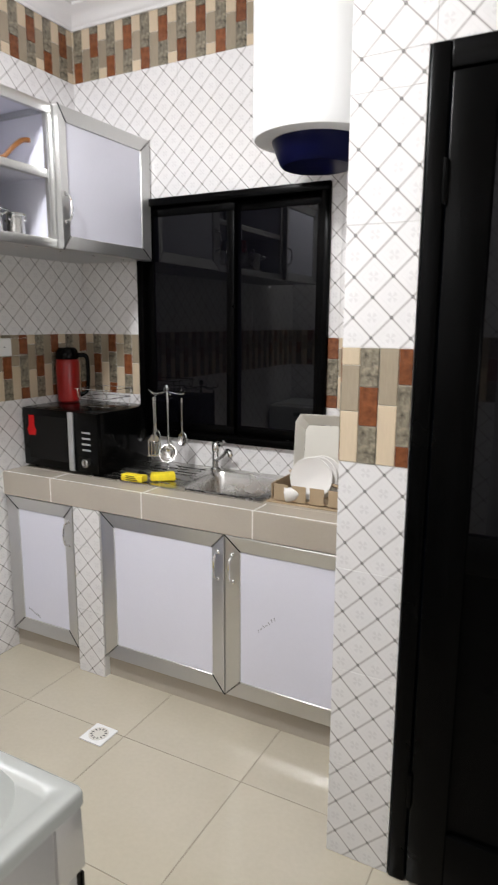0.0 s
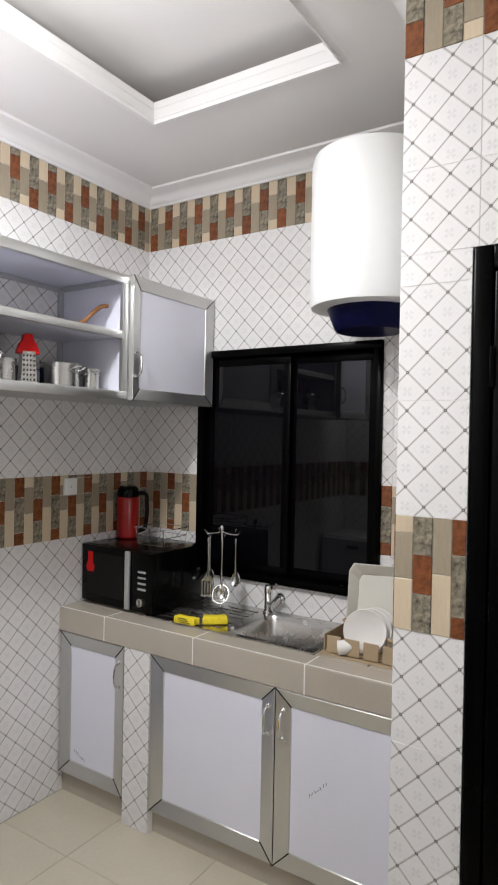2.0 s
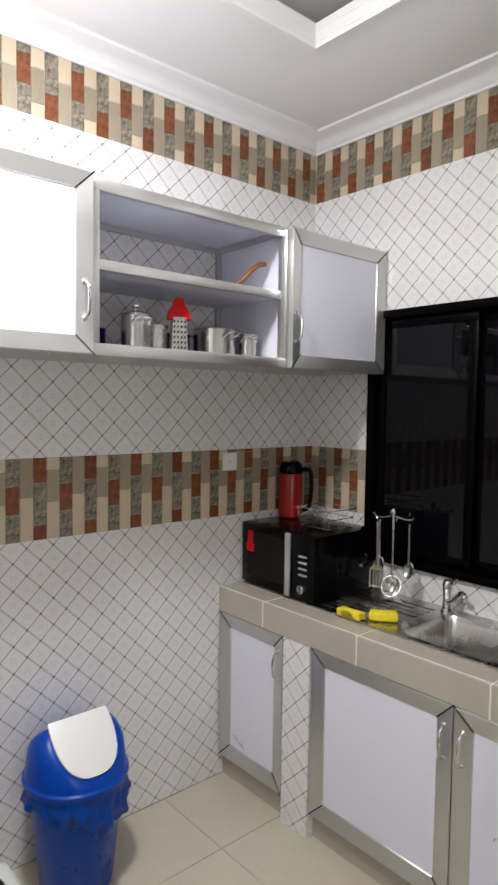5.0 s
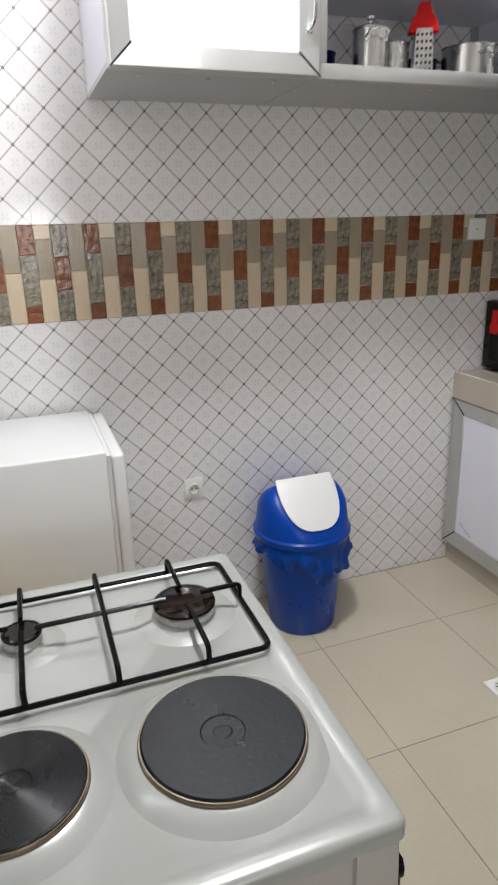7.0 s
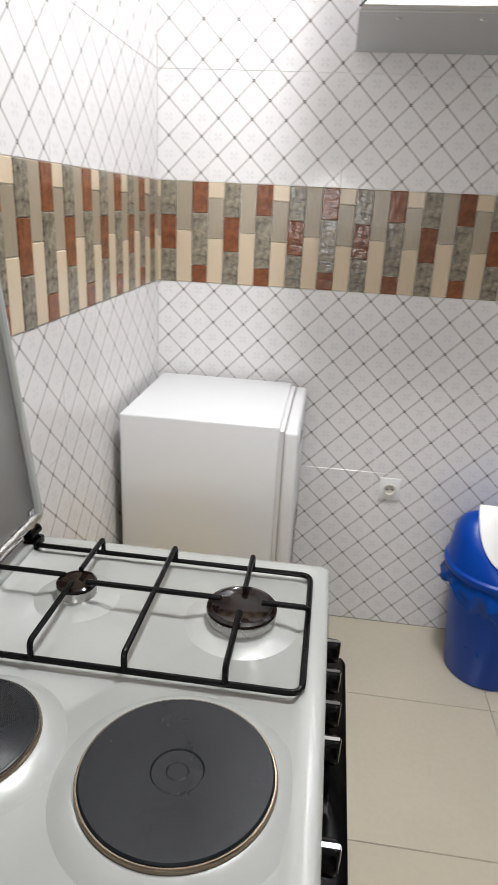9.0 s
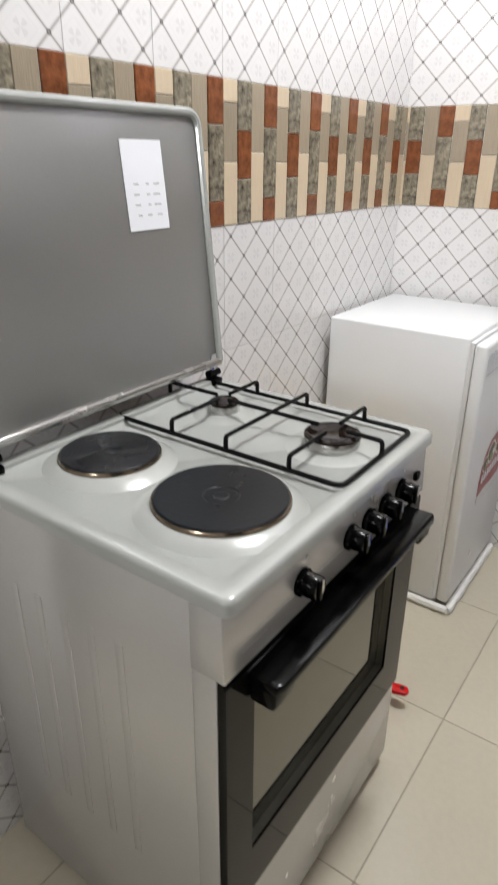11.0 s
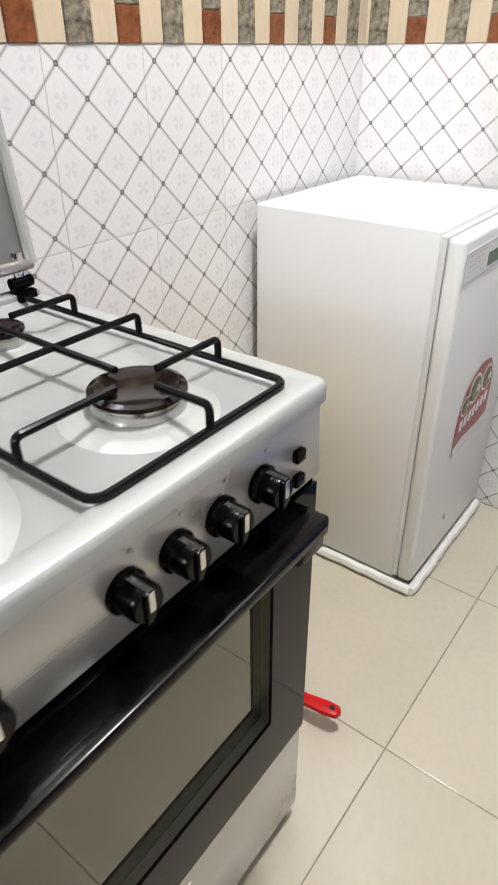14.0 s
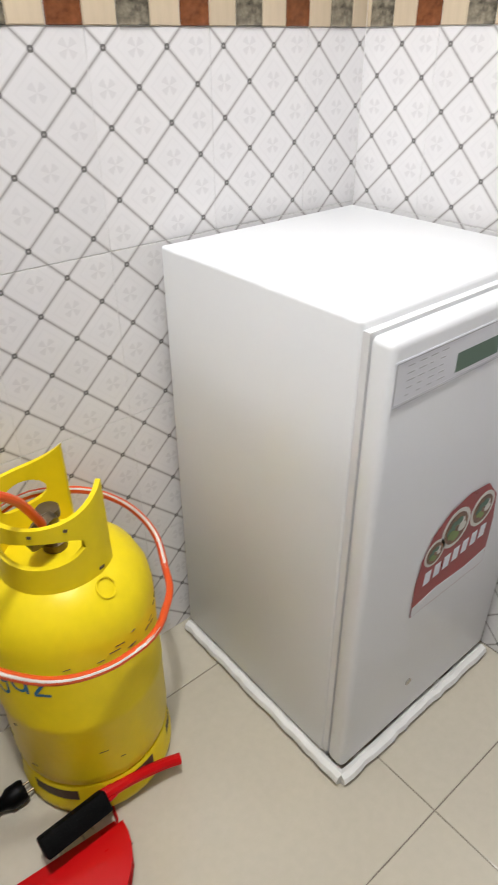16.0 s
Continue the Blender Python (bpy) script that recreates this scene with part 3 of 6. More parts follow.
def framed_door(name, w, h, label, handle_side, t=0.028, s=0.062, handle_z=None, lift=0.0):
    """A cabinet door facing -y, its lower left corner at the origin: mitred aluminium frame, lilac panel, dark corner joints, bow handle."""
    d = new(name)
    bevel = 0.008
    for x0, x1, z0, z1, kind in ((0, s, 0, h, "L"), (w - s, w, 0, h, "R"), (0, w, 0, s, "B"), (0, w, h - s, h, "T")):
        bm = bmesh.new()
        if kind == "L":
            o = [(0, 0), (s, s), (s, h - s), (0, h)]
        elif kind == "R":
            o = [(w, 0), (w, h), (w - s, h - s), (w - s, s)]
        elif kind == "B":
            o = [(0, 0), (w, 0), (w - s, s), (s, s)]
        else:
            o = [(0, h), (s, h - s), (w - s, h - s), (w, h)]
        front = []
        outer, inner = [], []
        # sloping profile: thick at the outer edge, thinner at the panel
        vs = []
        for (x, z) in o:
            is_inner = s * 0.9 < x < w - s * 0.9 and s * 0.9 < z < h - s * 0.9
            vs.append((bm.verts.new((x, -t if not is_inner else -t + 0.012, z)), bm.verts.new((x, 0, z))))
        k = len(vs)
        bm.faces.new([v[0] for v in vs])
        bm.faces.new([v[1] for v in vs][::-1])
        for i in range(k):
            j = (i + 1) % k
            bm.faces.new((vs[i][0], vs[i][1], vs[j][1], vs[j][0]))
        bmesh.ops.recalc_face_normals(bm, faces=bm.faces[:])
        bmesh.ops.bevel(bm, geom=bm.edges[:], offset=0.0025, segments=1, affect="EDGES")
        part("rail" if kind in "BT" else "stile", bm, ALU, d)
    part("panel", box(s - 0.004, -t + 0.016, s - 0.004, w - s + 0.004, -0.003, h - s + 0.004), PANEL, d)
    g = 0.0022
    for cx, cz, dx, dz in ((0, 0, 1, 1), (w, 0, -1, 1), (0, h, 1, -1), (w, h, -1, -1)):
        own = box(-0.003, -0.0012, -g, s * 1.414, 0.0008, g)
        own.transform(Matrix.Translation((cx, -t - 0.0005, cz)) @ pose(0, 0, 0, 0, -math.degrees(math.atan2(dz, dx)), 0))
        for v in own.verts:
            v.co.y += 0.012 * min(max(abs(v.co.x - cx) / s, 0), 1)
        part("corner_joint", own, GAP, d)
    hx = s * 0.5 if handle_side < 0 else w - s * 0.5
    hz = h * 0.5 if handle_z is None else handle_z
    L = 0.055
    bm = bmesh.new()
    tube(rounded([(hx, -t + 0.006, hz - L), (hx, -t - 0.02, hz - L + 0.012), (hx, -t - 0.027, hz), (hx, -t - 0.02, hz + L - 0.012), (hx, -t + 0.006, hz + L)], 0.02), 0.0048, 10, bm=bm)
    for zz in (hz - L, hz + L):
        lathe([(0.009, 0), (0.009, 0.003), (0.005, 0.006)], 12, bm, pose(hx, -t + 0.008, zz, 90, 0, 0))
    part("handle", bm, CHROME, d, "small chrome bow handle")
    return d


def base_door(x0, x1, side, label, scribble):
    z0, z1 = 0.105, 0.768
    d = framed_door("base_cabinet_door", x1 - x0, z1 - z0, label, side, handle_z=z1 - z0 - 0.13)
    tagged(d, label, "cabinet door", "doors of the base cabinets")
    d.matrix_world = pose(x0, CTR_Y + 0.031, z0)
    if scribble:
        bm = bmesh.new()
        w = x1 - x0
        rng = random.Random(3)
        cx, cz, slope = scribble
        for k in range(7):
            zz = cz + k * slope * 0.011 + rng.uniform(-0.003, 0.003)
            own = box(-0.001, -0.0004, -0.006, 0.001, 0.0004, 0.006)
            own.transform(pose(cx + k * 0.011, -0.0125, zz, 0, rng.uniform(-60, 60), 0))
            join(bm, own)
        part("pen_mark", bm, GAP, d, "unreadable pencilled note")
    return d


base_door(0.012, 0.418, 1, "narrow lilac-white base cabinet door in aluminium frame, shut", (0.09, 0.115, -0.5))
base_door(0.578, 1.186, 1, "wide lilac-white base cabinet door in aluminium frame, shut", None)
base_door(1.190, 1.783, -1, "wide lilac-white base cabinet door beside the tiled wall, shut", (0.14, 0.30, 0.9))


# ---- upper cabinets ----
def upper_cabinets():
    D, z0, z1 = 0.425, 1.852, 2.388
    runs = (("left", 0.565, 1.12), ("open", 1.12, 1.955), ("right", 1.955, 2.545))
    for kind, a, b in runs:
        words = {"left": "closed lilac-white aluminium wall cabinet above the bin", "open": "open aluminium wall shelf unit with pots and a grater", "right": "closed aluminium wall cabinet in the corner by the window"}[kind]
        c = thing("wall_cabinet", words, "wall cabinet", "wall cabinets over the counter")
        e = 0.001
        a, b = a + e, b - e
        part("bottom_board", box(0.002, a, z0, D - 0.022, b, z0 + 0.012), ALU_MATT, c)
        part("top_board", box(0.002, a, z1 - 0.012, D - 0.022, b, z1), PANEL, c)
        part("side_panel", box(0.002, a, z0 + 0.013, D - 0.022, a + 0.008, z1 - 0.013), PANEL, c)
        part("side_panel", box(0.002, b - 0.008, z0 + 0.013, D - 0.022, b, z1 - 0.013), PANEL, c)
        w = 0.03
        bm = bmesh.new()
        for q in ((D - 0.021, a, z0 - 0.004, D, b, z0 + 0.034), (D - 0.021, a, z1 - 0.038, D, b, z1), (D - 0.021, a, z0 + 0.034, D, a + w, z1 - 0.038), (D - 0.021, b - w, z0 + 0.034, D, b, z1 - 0.038)):
            box(*q, bevel=0.002, bm=bm)
        part("front_frame", bm, ALU, c)
        bm = bmesh.new()
        for yy in (a + 0.009, b - 0.029):
            for zz in (z0 + 0.013, z1 - 0.033):
                box(0.003, yy, zz, D - 0.022, yy + 0.02, zz + 0.02, 0.001, 1, bm=bm)
            box(0.003, yy, z0 + 0.034, 0.022, yy + 0.02, z1 - 0.034, bm=bm)
        box(0.003, a + 0.03, z1 - 0.033, 0.022, b - 0.03, z1 - 0.013, bm=bm)
        part("inner_angle", bm, ALU_MATT, c)
        for yy in (a + 0.09, (a + b) / 2, b - 0.09):
            part("screw", lathe([(0.0, -0.003), (0.006, -0.002), (0.007, 0.0)], 10, m=pose(D - 0.08, yy, z0)), CHROME, c)
        if kind == "open":
            bm = box(0.004, a + 0.009, 2.122, D - 0.03, b - 0.009, 2.134)
            part("shelf", bm, PANEL, c)
            part("shelf_edge", box(D - 0.029, a + w, 2.112, D - 0.006, b - w, 2.144, 0.002), ALU, c)
        else:
            d = framed_door("door", b - a - 0.004, z1 - z0 + 0.004, "", 1 if kind == "left" else -1, s=0.055, handle_z=0.16)
            d.parent = c
            # doors face east
            d.matrix_local = pose(D + 0.001, a + 0.002, z0 - 0.004, 0, 0, 90)
            for o in list(d.children):
                o.matrix_local = Matrix()
    return


upper_cabinets()


# ---- refrigerator ----
def refrigerator():
    f = thing("refrigerator", "small white single-door refrigerator on a white foam strip", "refrigerator", at=(0.255, 0.26, 0))
    x0, x1, y0, y1, z0, z1 = -0.225, 0.235, -0.235, 0.20, 0.03, 0.902
    part("body", box(x0, y0, z0, x1, y1, z1, 0.006, 3), FRIDGE, f)
    part("door_seal", box(x0 + 0.001, y1, z0 + 0.01, x1 - 0.0015, y1 + 0.0112, z1 - 0.012), SEAL, f)
    door = part("door", box(x0 - 0.001, y1 + 0.012, z0 + 0.005, x1 + 0.001, y1 + 0.05, z1 - 0.012, 0.011, 4), FRIDGE, f)
    yy = y1 + 0.0505
    part("sticker", box(x1 - 0.262, yy, z1 - 0.103, x1 - 0.005, yy + 0.0008, z1 - 0.038), PAPER, door, "white and green control sticker")
    bm = bmesh.new()
    rng = random.Random(5)
    for r in range(5):
        for k in range(4):
            x = x1 - 0.03 - k * 0.022
            box(x - rng.uniform(0.006, 0.016), yy + 0.0009, z1 - 0.049 - r * 0.010, x, yy + 0.0012, z1 - 0.0478 - r * 0.010, bm=bm)
    for a, b, c, d in ((x1 - 0.260, z1 - 0.101, x1 - 0.007, z1 - 0.1), (x1 - 0.260, z1 - 0.098, x1 - 0.007, z1 - 0.0973), (x1 - 0.260, z1 - 0.0412, x1 - 0.007, z1 - 0.040), (x1 - 0.0085, z1 - 0.0965, x1 - 0.007, z1 - 0.0415)):
        box(a, yy + 0.0009, b, c, yy + 0.0012, d, bm=bm)
    part("sticker_print", bm, INK, door)
    part("sticker_badge", box(x1 - 0.235, yy + 0.0009, z1 - 0.091, x1 - 0.135, yy + 0.0013, z1 - 0.063), GREEN_INK, door)
    # food picture sticker with a shaped outline, in the door's plane
    def flat(name, outline, lift, mat, label=""):
        m = Matrix(((1, 0, 0, 0), (0, 0, 1, yy + lift), (0, 1, 0, 0), (0, 0, 0, 1)))
        return part(name, prism([(x - 0.255, z) for x, z in outline], 0, 0.0004, m=m), mat, door, label)

    def disc(x, z, r, squash=1.0, n=22):
        return [(x + r * math.cos(2 * math.pi * k / n), z + r * squash * math.sin(2 * math.pi * k / n)) for k in range(n)]
    flat("picture_sticker", [(0.353, 0.343), (0.355, 0.418), (0.346, 0.470), (0.325, 0.511), (0.287, 0.540), (0.235, 0.553), (0.18, 0.548), (0.145, 0.51), (0.135, 0.45), (0.135, 0.343)], 0.0006, STICKER_RED, "red food picture sticker")
    flat("sticker_water", [(0.352, 0.345), (0.353, 0.366), (0.29, 0.376), (0.20, 0.372), (0.137, 0.380), (0.137, 0.345)], 0.0012, SEAL)
    for x, z, r in ((0.315, 0.470, 0.027), (0.262, 0.495, 0.040), (0.185, 0.497, 0.036)):
        flat("sticker_plate", disc(x, z, r), 0.0012, CREAM_PLASTIC)
        flat("sticker_bowl", disc(x, z, r * 0.80), 0.0018, STICKER_BROWN)
    rng = random.Random(6)
    for x, z, r in ((0.315, 0.470, 0.016), (0.262, 0.495, 0.026), (0.185, 0.497, 0.022)):
        for k in range(7):
            a = k * 2.4
            flat("sticker_salad", disc(x + r * 0.6 * math.cos(a), z + r * 0.6 * math.sin(a), r * rng.uniform(0.3, 0.5), 0.8, 8), 0.0024 + 0.0001 * k, (GREEN_INK, CREAM_PLASTIC, STICKER_GREEN)[k % 3])
    for k in range(7):
        x = 0.332 - k * 0.026
        flat("sticker_lettering", [(x, 0.405 + 0.003 * k), (x - 0.017, 0.405 + 0.003 * k), (x - 0.019, 0.433 + 0.003 * k), (x - 0.002, 0.433 + 0.003 * k)], 0.0012, PAPER)
    part("keyhole", lathe([(0.008, 0), (0.008, 0.002), (0.004, 0.003), (0, 0.003)], 14, m=pose(x1 - 0.175, yy - 0.0005, 0.14, -90, 0, 0)), STEEL, door)
    # lumpy foam strip round the foot
    rng = random.Random(2)
    for pts in ([(x1 + 0.004, y0, 0.014), (x1 + 0.004, y1 + 0.055, 0.014)], [(x1 + 0.004, y1 + 0.055, 0.014), (x0, y1 + 0.055, 0.014)]):
        a, b = Vector(pts[0]), Vector(pts[1])
        line = [a.lerp(b, k / 24) + Vector((rng.uniform(-0.002, 0.002), rng.uniform(-0.002, 0.002), rng.uniform(-0.001, 0.001))) for k in range(25)]
        part("foam_strip", tube(line, 0.0135, 8), FOAM, f, "uneven white foam strip")
    part("foot_base", box(x0 + 0.01, y0 + 0.01, 0, x1 - 0.01, y1, 0.03), FOAM, f)
    return f


refrigerator()


# ---- cooker ----
def cooker():
    X0, X1, Y0, Y1, H = 1.120, 1.752, 0.075, 0.588, 0.884
    c = thing("gas_electric_cooker", "silver freestanding cooker with two gas burners and two hotplates", "cooker", at=((X0 + X1) / 2, (Y0 + Y1) / 2, 0))
    w, d = (X1 - X0) / 2, (Y1 - Y0) / 2
    # body sides with pressed vertical ribs
    bm = bmesh.new()
    box(-w + 0.004, -d - 0.043, 0.02, w - 0.004, d - 0.052, H - 0.0242, 0.003, bm=bm)
    part("body", bm, STOVE_PANEL, c)
    for side in (-1, 1):
        part("side_return", box(min(side * (w - 0.012), side * (w - 0.004)), d - 0.0525, 0.02, max(side * (w - 0.012), side * (w - 0.004)), d - 0.012, H - 0.0242, 0.002), STOVE_PANEL, c)
    for k in range(5):
        yy = 0.06 - k * 0.06
        part("side_rib", box(w - 0.008, yy, 0.27, w - 0.0028, yy + 0.016, 0.72, 0.0011, 3), STOVE_PANEL, c)
    for sx, sy in ((-1, -1), (1, -1), (-1, 1), (1, 1)):
        part("foot", lathe([(0.018, 0), (0.018, 0.022)], 12, m=pose(sx * (w - 0.05), sy * (d - 0.05), 0)), BLACK_MATT, c)
    # hob top: pressed sheet with a raised rounded edge and a shallow well
    top = part("hob", bmesh.new(), ENAMEL, c, "silver-grey enamelled hob")
    bm = bmesh.new()

    def rr(x0, y0, x1, y1, r, z):
        out = []
        for cx, cy, a0 in ((x1 - r, y1 - r, 0), (x0 + r, y1 - r, 90), (x0 + r, y0 + r, 180), (x1 - r, y0 + r, 270)):
            for k in range(7):
                a = radians(a0 + k * 15)
                out.append(bm.verts.new((cx + r * math.cos(a), cy + r * math.sin(a), z)))
        return out
    loops = [rr(-w, -d, w, d + 0.012, 0.014, H - 0.024), rr(-w, -d, w, d + 0.012, 0.014, H - 0.008), rr(-w + 0.002, -d + 0.002, w - 0.002, d + 0.010, 0.014, H - 0.002),
             rr(-w + 0.007, -d + 0.007, w - 0.007, d + 0.005, 0.014, H), rr(-w + 0.03, -d + 0.03, w - 0.03, d - 0.02, 0.02, H), rr(-w + 0.036, -d + 0.036, w - 0.036, d - 0.026, 0.02, H - 0.007)]
    for a, b in zip(loops, loops[1:]):
        for k in range(len(a)):
            j = (k + 1) % len(a)
            bm.faces.new((a[k], a[j], b[j], b[k]))
    bm.faces.new(loops[-1])
    bm.faces.new(loops[0][::-1])
    part("hob_sheet", bm, ENAMEL, top, smooth=50)
    zt = H - 0.007
    # hotplates to the east, burners to the west
    for (x, y, r, name) in ((1.575, 0.450, 0.100, "large"), (1.566, 0.207, 0.082, "small")):
        px, py = x - (X0 + X1) / 2, y - (Y0 + Y1) / 2
        m = pose(px, py, zt)
        part("hotplate_surround", lathe([(r + 0.030, 0), (r + 0.022, 0.005), (r + 0.010, 0.012), (r + 0.0038, 0.0135)], 64, m=m, cap=False), ENAMEL, top)
        part("hotplate_ring", lathe([(r + 0.003, 0.004), (r + 0.0035, 0.017), (r + 0.002, 0.0195), (r + 0.0004, 0.0195)], 64, m=m, cap=False), BRASS_EDGE, top, "heat-tinted steel ring")
        plate = part("hotplate", lathe([(r, 0.006), (r, 0.0205), (r - 0.002, 0.0222), (r * 0.28, 0.0212), (r * 0.262, 0.0198), (r * 0.12, 0.0196), (r * 0.10, 0.0204), (0, 0.0206)], 64), HOTPLATE if name == "large" else TURNED_PLATE, top, "black cast-iron electric hotplate", smooth=14)
        plate.matrix_local = m
    for (x, y, r) in ((1.290, 0.475, 0.049), (1.278, 0.224, 0.029)):
        px, py = x - (X0 + X1) / 2, y - (Y0 + Y1) / 2
        m = pose(px, py, zt)
        b = part("burner", lathe([(r + 0.034, 0), (r + 0.02, 0.004), (r + 0.008, 0.006), (r + 0.004, 0.006), (r, 0.008)], 36, m=m, cap=False), ENAMEL, top)
        ring = bmesh.new()
        lathe([(r * 0.9, 0.006), (r, 0.008), (r * 1.02, 0.016), (r * 0.98, 0.022), (r * 0.6, 0.022)], 36, ring, m)
        part("burner_ring", ring, STEEL, b)
        part("burner_cap", lathe([(r * 0.96, 0.0225), (r * 1.04, 0.0245), (r * 1.02, 0.028), (r * 0.9, 0.030), (r * 0.84, 0.0282), (0, 0.0282)], 36, m=m), CAP_ENAMEL, b, "shiny black enamelled burner cap")
    # pan support
    gx0, gx1, gy0, gy1, gz = 1.164, 1.432, 0.080, 0.570, H + 0.004
    ox, oy = (X0 + X1) / 2, (Y0 + Y1) / 2
    g = part("pan_support", tube(rounded([(gx0 - ox, gy0 - oy, gz), (gx1 - ox, gy0 - oy, gz), (gx1 - ox, gy1 - oy, gz), (gx0 - ox, gy1 - oy, gz), (gx0 - ox, gy0 - oy, gz)], 0.018)[0:-1], 0.0045, 8, True), BLACK_ENAMEL, top, "black enamelled wire pan support")
    up = 0.026

    def finger(a, b, rise_a=True, rise_b=False):
        a3, b3 = Vector((a[0] - ox, a[1] - oy, gz)), Vector((b[0] - ox, b[1] - oy, gz + up))
        dirn = (b3 - a3)
        dirn.z = 0
        dirn.normalize()
        pts = [a3, a3 + Vector((0, 0, up)), b3]
        if rise_b:
            pts = [a3, a3 + Vector((0, 0, up)), b3, Vector((b3.x, b3.y, gz))]
        part("support_finger", tube(rounded(pts, 0.008), 0.0042, 8), BLACK_ENAMEL, g)
    midy = 0.347
    bx, by = 1.290, 0.475
    finger((gx1, by), (bx + 0.028, by))
    finger((gx0, by), (bx - 0.028, by))
    finger((bx, gy1), (bx, by + 0.028))
    bx2, by2 = 1.278, 0.224
    finger((gx1, by2), (bx2 + 0.018, by2))
    finger((gx0, by2), (bx2 - 0.018, by2))
    finger((bx2, gy0), (bx2, by2 - 0.018))
    finger((gx0, midy), (gx1, midy), True, True)
    part("support_finger", tube([(bx - ox, by - 0.03 - oy, gz + up), (bx - ox, by2 + 0.02 - oy, gz + up)], 0.0042, 8), BLACK_ENAMEL, g)
    # raised glass-free metal lid
    lid = part("lid", bmesh.new(), STOVE_PANEL, c, "raised grey steel lid with a paper label")
    lw, z0, z1, yl = w - 0.014, H + 0.045, H + 0.54, -d + 0.022
    bm = box(-lw, yl - 0.008, z0, lw, yl, z1, 0.003)
    lean = Matrix.Translation((0, yl, z0)) @ pose(0, 0, 0, 6.0, 0, 0) @ Matrix.Translation((0, -yl, -z0))
    bm.transform(lean)
    part("lid_sheet", bm, material("grey_lid_steel", (0.30, 0.295, 0.285), 0.32, 0.55, 0.05, 4, 0.03, 160, 0.03, 30, 0.05), lid)
    line = rounded([(-lw, yl + 0.002, z0), (-lw, yl + 0.002, z1 + 0.004), (lw, yl + 0.002, z1 + 0.004), (lw, yl + 0.002, z0)], 0.03, 6)
    bm = tube([lean @ Vector(p) for p in line], 0.0085, 10)
    part("lid_rim", bm, ENAMEL, lid)
    bm = tube([lean @ Vector((-lw, yl + 0.002, z0)), lean @ Vector((lw, yl + 0.002, z0))], 0.008, 10)
    part("lid_lower_rim", bm, STEEL, lid)
    px = 1.298 - ox
    bm = box(px - 0.052, yl + 0.0005, H + 0.337, px + 0.052, yl + 0.0015, H + 0.492)
    bm.transform(lean)
    part("paper_label", bm, PAPER, lid, "white paper label with small print")
    bm = bmesh.new()
    rng = random.Random(9)
    for r in range(4):
        for k in range(3):
            x = px - 0.036 + k * 0.027
            box(x, yl + 0.0017, H + 0.362 + r * 0.018, x + rng.uniform(0.008, 0.02), yl + 0.0019, H + 0.365 + r * 0.018, bm=bm)
    bm.transform(lean)
    part("label_print", bm, INK, lid)
    for sx in (-1, 1):
        bm = bmesh.new()
        box(sx * (w - 0.035) - 0.016, yl - 0.012, H - 0.004, sx * (w - 0.035) + 0.016, yl + 0.014, H + 0.012, 0.003, bm=bm)
        lathe([(0.009, -0.017), (0.009, 0.017)], 12, bm, pose(sx * (w - 0.035), yl, H + 0.022, 0, 90, 0))
        part("lid_hinge", bm, BLACK_PLASTIC, c)
        part("hinge_bracket", box(sx * (w - 0.035) - 0.009, yl - 0.003, H + 0.012, sx * (w - 0.035) + 0.009, yl + 0.003, z0 + 0.02, 0.001), CHROME, c)
    part("rear_rail", box(-w + 0.01, -d + 0.002, H - 0.003, w - 0.01, -d + 0.03, H + 0.008, 0.003), ENAMEL, c)
    # control panel, sloping slightly
    yf = d - 0.006
    bm = prism([(yf - 0.0455, 0.755), (yf + 0.010, 0.755), (yf + 0.006, H - 0.0245), (yf - 0.0455, H - 0.0245)], -w, w, 0.003, m=Matrix(((0, 0, 1, 0), (1, 0, 0, 0), (0, 1, 0, 0), (0, 0, 0, 1))))
    panel = part("control_panel", bm, STOVE_PANEL, c, "brushed silver control panel")
    zk = 0.806
    for x in (1.573, 1.430, 1.368, 1.305, 1.238):
        kx = x - ox
        k = part("knob", bmesh.new(), BLACK_PLASTIC, panel, "glossy black cooker knob")
        m = pose(kx, yf + 0.008, zk, -90, 0, 0)
        bm = bmesh.new()
        lathe([(0.0215, 0), (0.0215, 0.005), (0.0185, 0.008), (0.0178, 0.027), (0.0160, 0.030), (0, 0.030)], 32, bm, m)
        box(kx - 0.0065, yf + 0.030, zk - 0.0172, kx + 0.0065, yf + 0.0415, zk + 0.0172, 0.0025, bm=bm)
        part("knob_cap", bm, BLACK_PLASTIC, k)
        bm = bmesh.new()
        box(kx - 0.0032, yf + 0.0412, zk - 0.004, kx + 0.0032, yf + 0.0424, zk + 0.0165, 0.0005, 1, bm=bm)
        box(kx - 0.0028, yf + 0.012, zk + 0.0176, kx + 0.0028, yf + 0.0405, zk + 0.0184, bm=bm)
        part("pointer", bm, CHROME, k)
    for x in (1.573, 1.430, 1.368, 1.305, 1.238):
        part("panel_marking", lathe([(0.0028, 0), (0.0028, 0.0008), (0, 0.0008)], 8, m=pose(x - ox - 0.012, yf + 0.0075, zk + 0.034, -90, 0, 0)), INK, panel)
    scuff = prism([(-0.004, -0.026), (0.005, -0.028), (0.003, -0.004), (0.0015, 0.026), (-0.002, 0.0)], 0, 0.0006, m=Matrix(((0, 0, 1, w - 0.0038), (1, 0, 0, 1.0), (0, 1, 0, 0), (0, 0, 0, 1))) @ pose(0.0, 0.0, 0))
    scuff.transform(Matrix.Translation((0, 0.541 - oy - 1.0, 0.809)))
    part("scuff_mark", scuff, SCUFF_BLUE, c, "pale blue scuff on the side")
